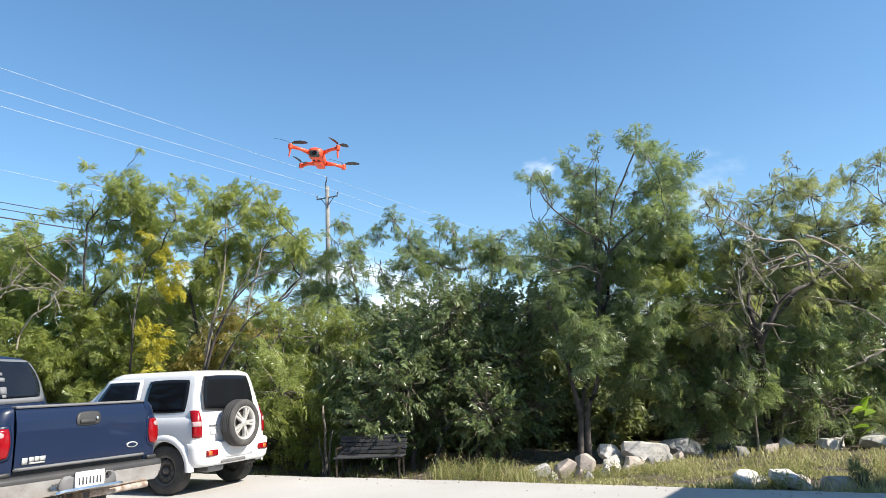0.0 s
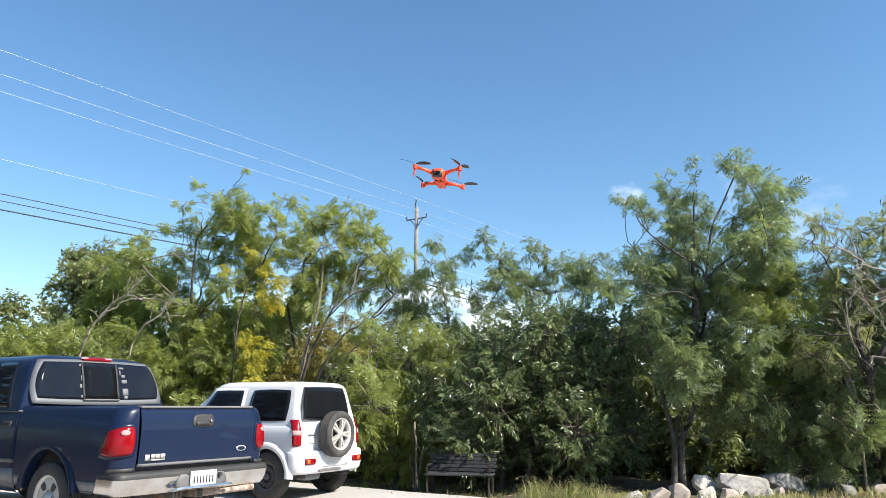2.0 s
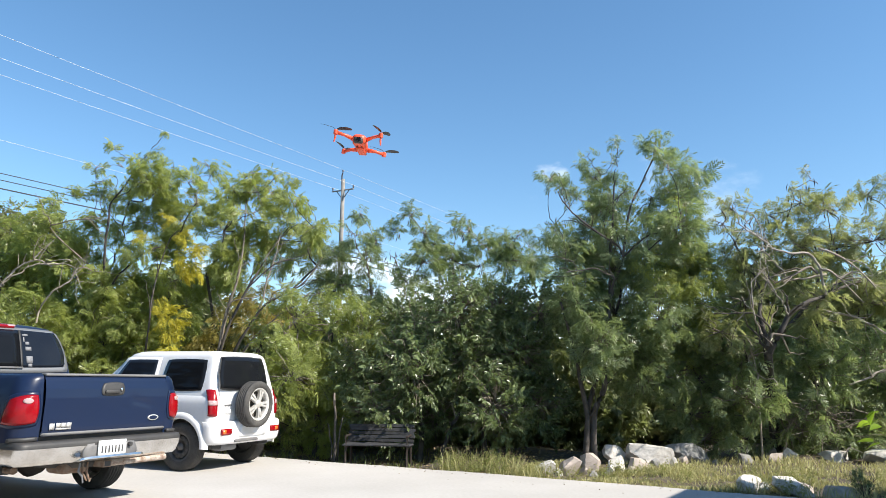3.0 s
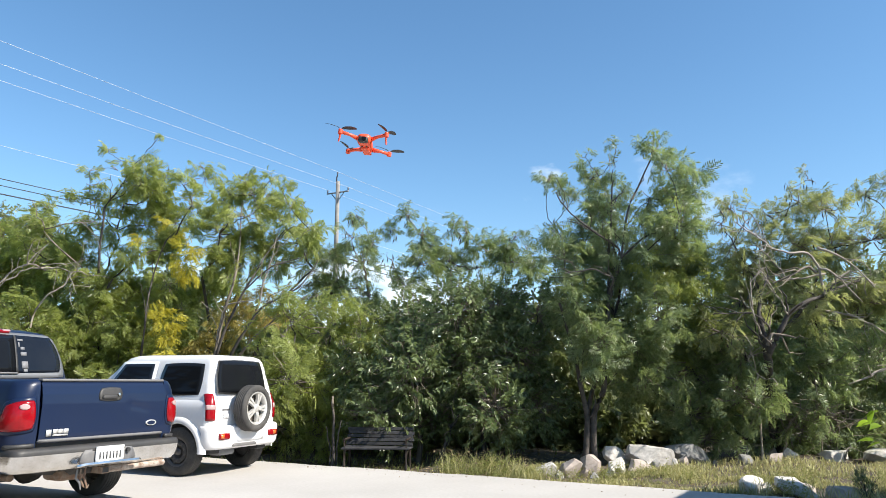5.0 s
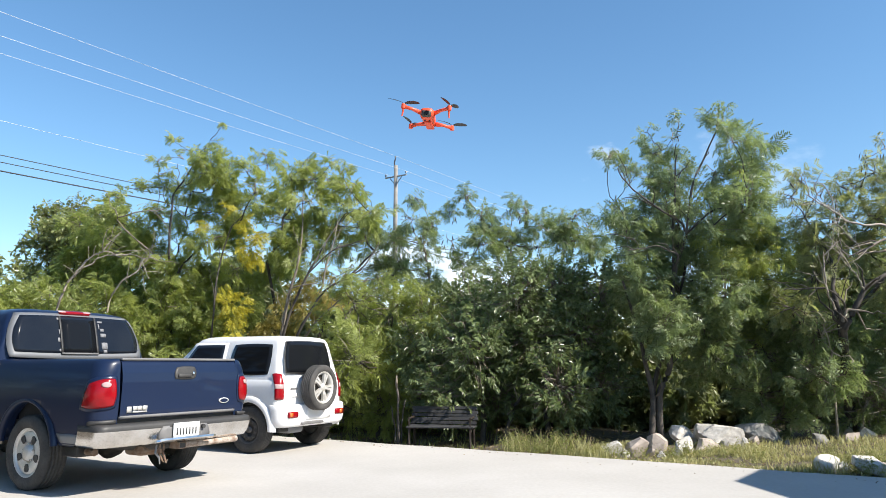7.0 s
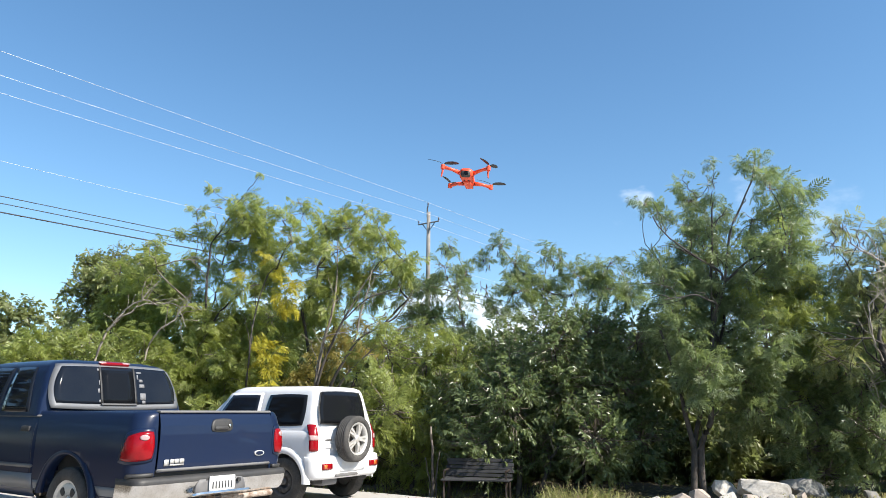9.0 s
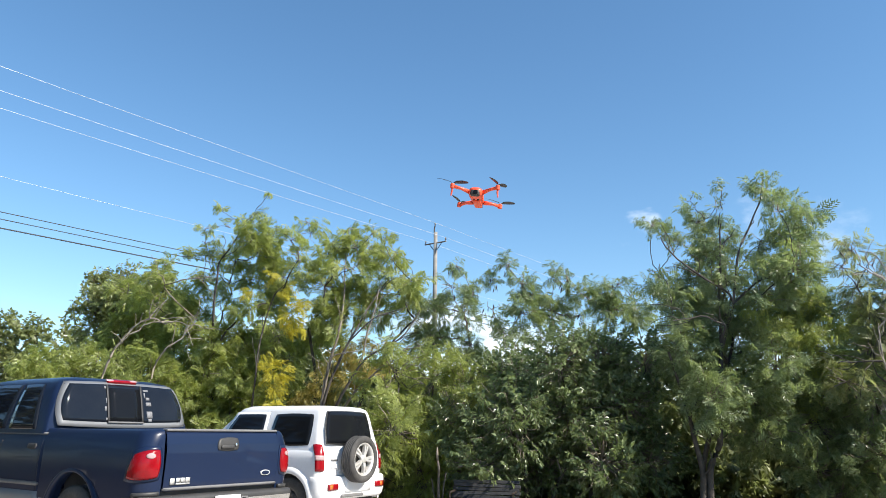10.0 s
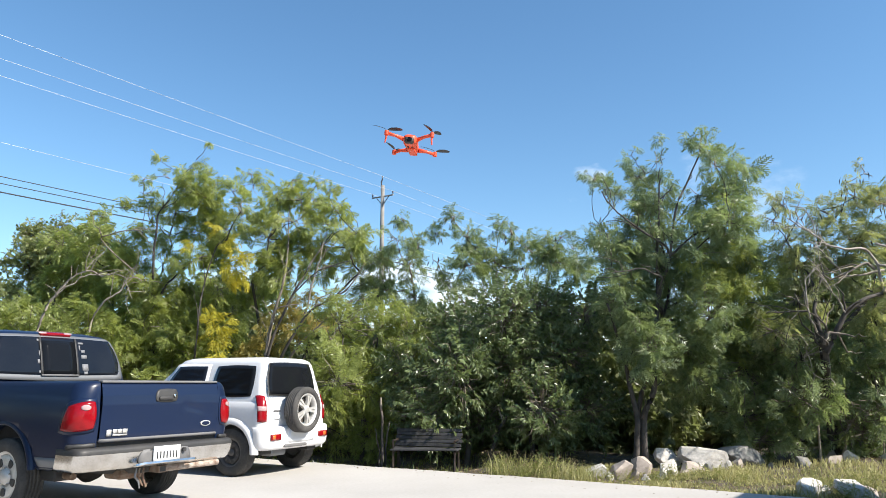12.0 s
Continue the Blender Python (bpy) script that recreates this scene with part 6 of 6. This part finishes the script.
PORCELAIN = material("dark glazed insulator", (0.10, 0.085, 0.08), 0.25, amount=0.3)


def utility_pole():
    x, y = -1.9, 35.0
    p = base("utility_pole", x, y, -0.15)
    top = 11.3
    part("shaft", rod([(0, 0, -0.3), (0.03, 0, 4), (0.0, 0, 8), (0, 0, top - 0.3)], [0.14, 0.125, 0.105, 0.09], 14), POLE_WOOD, p, smooth=True)
    way = Vector((-0.575, -0.82, 0)).normalized()
    perp = Vector((0.82, -0.575, 0)).normalized()
    arm = top - 0.85
    a0, a1 = perp * -0.65 + Vector((0, 0, arm)), perp * 0.65 + Vector((0, 0, arm))
    part("crossarm", rod([a0, (a0 + a1) / 2, a1], 0.034, 6), POLE_WOOD, p)
    for e in (-0.4, 0.4):
        part("brace", rod([perp * e + Vector((0, 0, arm)), Vector((0, 0, arm - 0.45))], 0.018, 6), IRON, p)
    ends = []
    for e, z in ((-0.04, top), (-0.62, arm), (0.62, arm)):
        at_ = perp * e
        ob = part("insulator", lathe([(0.02, 0), (0.02, 0.1), (0.06, 0.12), (0.065, 0.17), (0.04, 0.19), (0.06, 0.22), (0.05, 0.28), (0.015, 0.31)], "Z", 14), PORCELAIN, p, smooth=True)
        put(ob, Matrix.Translation((at_.x, at_.y, z)) @ Matrix.Scale(0.62, 4))
        ends.append((at_, z + 0.19))
    part("top_pin", rod([(-0.07, 0, top - 0.55), (-0.07, 0, top - 0.1), (-0.03, 0, top + 0.02)], 0.03, 8), IRON, p)
    spans = [(at_, z, WIRE_BRIGHT, 0.0055, sag) for (at_, z), sag in zip(ends, (0.1, 0.25, 0.25))] + [(Vector((0.1, 0, 0)), 8.45, WIRE_BRIGHT, 0.0048, 0.28)] + \
            [(Vector((0, 0, 0)), z, WIRE_DARK, r, 0.35) for z, r in ((7.55, 0.013), (7.35, 0.013), (7.1, 0.02))]
    for at_, z, mat, r, sag in spans:
        for sign, far in ((1, 52.0), (-1, 46.0)):
            pts = []
            for i in range(25):
                t = i / 24
                q = at_ + way * (sign * far * t)
                pts.append((q.x, q.y, z - 4 * sag * t * (1 - t)))
            part("wire", rod(pts, r, 5), mat, p)
    tagged(p, "grey wooden utility pole with crossarm and wires", "utility pole")


utility_pole()


# flying camera drone
ORANGE = material("matt orange plastic", (0.82, 0.10, 0.04), 0.42, second=(0.74, 0.075, 0.035), scale=20, amount=0.4)
BLADE = material("black propeller", (0.02, 0.02, 0.024), 0.4, amount=0.3)


def drone():
    d = base("drone", -0.055, 3.9, 2.62)
    d.matrix_world = pose(-0.055, 3.9, 2.62, 0, 5, -8)
    # hull: broad domed nose, narrower tail; sections run from nose to tail
    bm = bmesh.new()
    rings = []
    for y, w, low, high in ((-0.102, 0.010, -0.004, 0.012), (-0.098, 0.026, -0.014, 0.022), (-0.084, 0.036, -0.022, 0.030), (-0.055, 0.040, -0.027, 0.034), (-0.01, 0.036, -0.030, 0.032),
                            (0.04, 0.031, -0.030, 0.026), (0.078, 0.028, -0.028, 0.018), (0.094, 0.022, -0.024, 0.008), (0.098, 0.012, -0.018, 0.0)):
        ring = []
        for k in range(24):
            t = 2 * math.pi * k / 24
            c, sn = math.copysign(abs(math.cos(t)) ** 0.7, math.cos(t)), math.copysign(abs(math.sin(t)) ** 0.7, math.sin(t))
            ring.append(bm.verts.new((w * c, y, (low + high) / 2 + (high - low) / 2 * sn)))
        rings.append(ring)
    for a, b in zip(rings, rings[1:]):
        for i in range(24):
            j = (i + 1) % 24
            bm.faces.new((a[i], a[j], b[j], b[i]))
    bm.faces.new(rings[0][::-1])
    bm.faces.new(rings[-1])
    bmesh.ops.recalc_face_normals(bm, faces=bm.faces)
    part("body", bm, ORANGE, d, smooth=True)
    put(part("camera_housing", bar((-0.026, -0.016, -0.017), (0.026, 0.016, 0.017), 0.011, 4), PLASTIC, d, "black camera housing under the nose", True), pose(0, -0.096, -0.008))
    put(part("camera_lens", lathe([(0.011, -0.006), (0.011, 0.004), (0.004, 0.006)], "Y", 16), GLASS_DARK, d), pose(0.004, -0.113, -0.008))
    put(part("camera_ring", lathe([(0.014, -0.002), (0.014, 0.003), (0.011, 0.003), (0.011, -0.002)], "Y", 18, False), TRIM_GREY, d), pose(0.004, -0.112, -0.008))
    part("battery", bar((-0.022, -0.03, -0.038), (0.022, 0.088, -0.026), 0.005), ORANGE, d)
    for x in (-0.012, 0.012):
        put(part("sensor", lathe([(0.005, -0.002), (0.005, 0.002), (0.001, 0.002)], "Z", 10), PLASTIC, d), pose(x, -0.045, -0.030))
    for sx in (-1, 1):
        for front in (True, False):
            root = Vector((sx * 0.032, -0.055 if front else 0.06, 0.008 if front else -0.014))
            motor = Vector((sx * (0.125 if front else 0.118), -0.115 if front else 0.105, 0.022 if front else -0.018))
            arm = part("arm", rod([root, (root + motor) / 2 + Vector((0, 0, 0.004)), motor], [0.013, 0.0085, 0.010], 10), ORANGE, d, smooth=True)
            put(part("motor", lathe([(0.011, -0.012), (0.012, -0.010), (0.012, 0.010), (0.010, 0.014)], "Z", 16), ORANGE, arm), Matrix.Translation(motor))
            if front:
                part("landing_leg", rod([motor, motor + Vector((0, 0, -0.03)), motor + Vector((sx * 0.004, 0, -0.055))], [0.0065, 0.005, 0.0035], 8), ORANGE, arm)
            turn = {(-1, True): 20, (1, True): 65, (-1, False): 70, (1, False): 25}[(sx, front)]
            for half in (0, 180):
                bmb = bmesh.new()
                rows = []
                for r, w, lift in ((0.004, 0.009, 0), (0.02, 0.026, 0.004), (0.05, 0.030, 0.008), (0.075, 0.020, 0.011), (0.086, 0.008, 0.012)):
                    rows.append([bmb.verts.new((r, -w / 2, lift + 0.3 * w)), bmb.verts.new((r, w / 2, lift)), bmb.verts.new((r, w / 2, lift - 0.0015)), bmb.verts.new((r, -w / 2, lift + 0.3 * w - 0.0015))])
                for a, b in zip(rows, rows[1:]):
                    for i in range(4):
                        bmb.faces.new((a[i], a[(i + 1) % 4], b[(i + 1) % 4], b[i]))
                bmb.faces.new(rows[-1])
                bmb.faces.new(rows[0][::-1])
                bmesh.ops.recalc_face_normals(bmb, faces=bmb.faces)
                put(part("propeller_blade", bmb, BLADE, arm), Matrix.Translation(motor + Vector((0, 0, 0.018))) @ pose(0, 0, 0, 0, 0, turn + half))
    tagged(d, "small orange folding camera drone hovering in mid-air", "drone")


drone()


# dead wood and odd plants at the wood's edge
def dead_branch(points, r, seed, label, side=5, mat=None):
    rng = np.random.default_rng(seed)
    t = Tubes(7)
    pts = np.array(points, float)
    o = pts[0].copy()
    u = np.linspace(0, len(pts) - 1, 14)
    line = np.stack([np.interp(u, np.arange(len(pts)), pts[:, k]) for k in range(3)], -1) + rng.normal(0, 0.012, (14, 3))
    t.add(line - o, np.linspace(r, r * 0.35, 14))
    ob = t.make("dead_branch", mat or BARE)
    ob.location = o
    for k in range(side):
        i = rng.integers(3, 13)
        d = unit(line[i] - line[i - 2] + rng.normal(0, 0.12, 3))
        q = [line[i], line[i] + d * rng.uniform(0.1, 0.3) + rng.normal(0, 0.03, 3), line[i] + d * rng.uniform(0.3, 0.6) + rng.normal(0, 0.1, 3)]
        twig = Tubes(6)
        twig.add(np.array(q) - o, [r * 0.4, r * 0.25, r * 0.12])
        twig.make("side_twig", BARE, ob)
    tagged(ob, label, "branch")


dead_branch([(9.9, 12.35, 1.55), (9.36, 12.3, 1.66), (8.97, 12.3, 1.64), (8.72, 12.3, 1.49), (8.22, 12.3, 1.33)], 0.04, 90, "thick bleached dead branch leaning from the shrubs", 4)
dead_branch([(7.15, 12.65, 0.0), (7.25, 12.6, 0.55), (7.4, 12.6, 0.76), (7.78, 12.6, 0.86), (8.16, 12.6, 0.95)], 0.028, 91, "bleached dead branch caught in the shrubs", 6)
dead_branch([(6.78, 12.62, 0.0), (6.75, 12.6, 0.7), (6.7, 12.6, 1.21), (6.67, 12.6, 1.51), (6.61, 12.6, 1.86)], 0.022, 92, "thin pale dead stem beside the tree", 4)
dead_branch([(8.0, 12.2, 0.05), (8.03, 12.2, 0.2), (8.12, 12.2, 0.33)], 0.02, 93, "short broken dead twig standing in grass", 2)
dead_branch([(1.2, 13.5, -0.2), (1.4, 13.5, 0.5), (1.75, 13.5, 1.0)], 0.045, 96, "leaning dark dead stem in the shade", 2, BARK)
dead_branch([(0.2, 14.0, 0.6), (-0.2, 14.0, 1.4), (-0.6, 14.0, 2.1)], 0.022, 97, "bare pale stem in the shrub", 5)
dead_branch([(7.6, 12.1, 2.6), (8.2, 12.0, 2.5), (8.8, 12.0, 2.2), (9.3, 12.0, 1.7)], 0.022, 98, "drooping bare grey branch of the acacia", 10)
dead_branch([(7.7, 12.1, 2.9), (8.3, 12.0, 3.3), (8.9, 12.0, 2.9), (9.4, 12.0, 2.3)], 0.02, 99, "drooping bare grey branch of the acacia", 10)
dead_branch([(7.8, 12.0, 3.2), (7.1, 12.0, 3.1), (6.6, 12.0, 3.7)], 0.022, 100, "pale bare side branch of the acacia", 8)


def brush_pile():
    """Tangle of dry grey twigs caught under the acacia."""
    rng = np.random.default_rng(101)
    t = Tubes(5)
    for _ in range(130):
        a = rng.normal(0, 1, 3) * [0.42, 0.16, 0.16] + [0, 0, 0.62]
        a[2] = max(a[2], 0.1)
        way = unit(rng.normal(0, 1, 3) * [1, 0.4, 0.55])
        t.add(sway_line(a, a + way * rng.uniform(0.2, 0.75), rng, 7, 0.08, 0.03), np.linspace(rng.uniform(0.005, 0.013), 0.003, 7))
    for x in (-0.35, 0.05, 0.4):
        t.add(sway_line((x, 0, -0.08), (x + rng.normal(0, 0.2), 0, 0.9), rng, 7, 0.06), np.linspace(0.016, 0.006, 7))
    ob = t.make("brush_pile", TWIG)
    ob.location = (7.75, 12.65, float(ground_z(7.75, 12.65)))
    tagged(ob, "tangle of dry grey dead twigs under the acacia", "branches", kind="stuff")


brush_pile()


def leafy_plant():
    rng = np.random.default_rng(110)
    o = np.array([8.75, 11.9, float(ground_z(8.75, 11.9))])
    b = base("leafy_plant", *o)
    for k in range(20):
        a = rng.uniform(0, 2 * math.pi)
        h = rng.uniform(0.25, 0.85)
        end = np.array([0.32 * math.cos(a) + rng.normal(0, 0.1), 0.22 * math.sin(a), h])
        part("leaf_stalk", rod([(0, 0, -0.03), (end * [0.4, 0.4, 0.6]).tolist(), end.tolist()], 0.005, 5), WEED, b)
        bm = bmesh.new()
        L, W = rng.uniform(0.17, 0.28), rng.uniform(0.11, 0.18)
        rows = []
        for i in range(6):
            t = i / 5
            w = W * math.sin(math.pi * (0.12 + 0.88 * t) ** 0.8) * 0.5 + 0.002
            drop = -0.25 * L * t * t
            rows.append([bm.verts.new((L * t, -w, drop + 0.25 * w)), bm.verts.new((L * t, 0, drop)), bm.verts.new((L * t, w, drop + 0.25 * w))])
        for p0, p1 in zip(rows, rows[1:]):
            for i in (0, 1):
                bm.faces.new((p0[i], p0[i + 1], p1[i + 1], p1[i]))
        put(part("leaf", bm, BRIGHT, b, smooth=True), Matrix.Translation(end) @ pose(0, 0, 0, rng.uniform(-30, 30), rng.uniform(-10, 50), math.degrees(a) + rng.uniform(-50, 50)))
    tagged(b, "bright green large-leaved plant at the wood's edge", "plant")


leafy_plant()


def weed_bush():
    rng = np.random.default_rng(115)
    o = np.array([6.15, 9.0, float(ground_z(6.15, 9.0))])
    b = base("weed_bush", *o)
    fine = Tubes(4)
    for k in range(16):
        a = rng.uniform(0, 6.28)
        e = np.array([0.16 * math.cos(a), 0.14 * math.sin(a), rng.uniform(0.16, 0.34)])
        fine.add([(0, 0, -0.03), e * 0.5 + [0, 0, 0.04], e], [0.006, 0.004, 0.002])
    fine.make("stem", BARK, b)
    v, f = grow([(0, 0, 0.2, 0.2)], rng, broad_template(0.03, 0.016), Tubes(3), 1.0, 8, long=0.08)
    add_mesh("foliage", v, f, BROAD, b)
    tagged(b, "small dark weedy bush in dry grass", "shrub")


weed_bush()
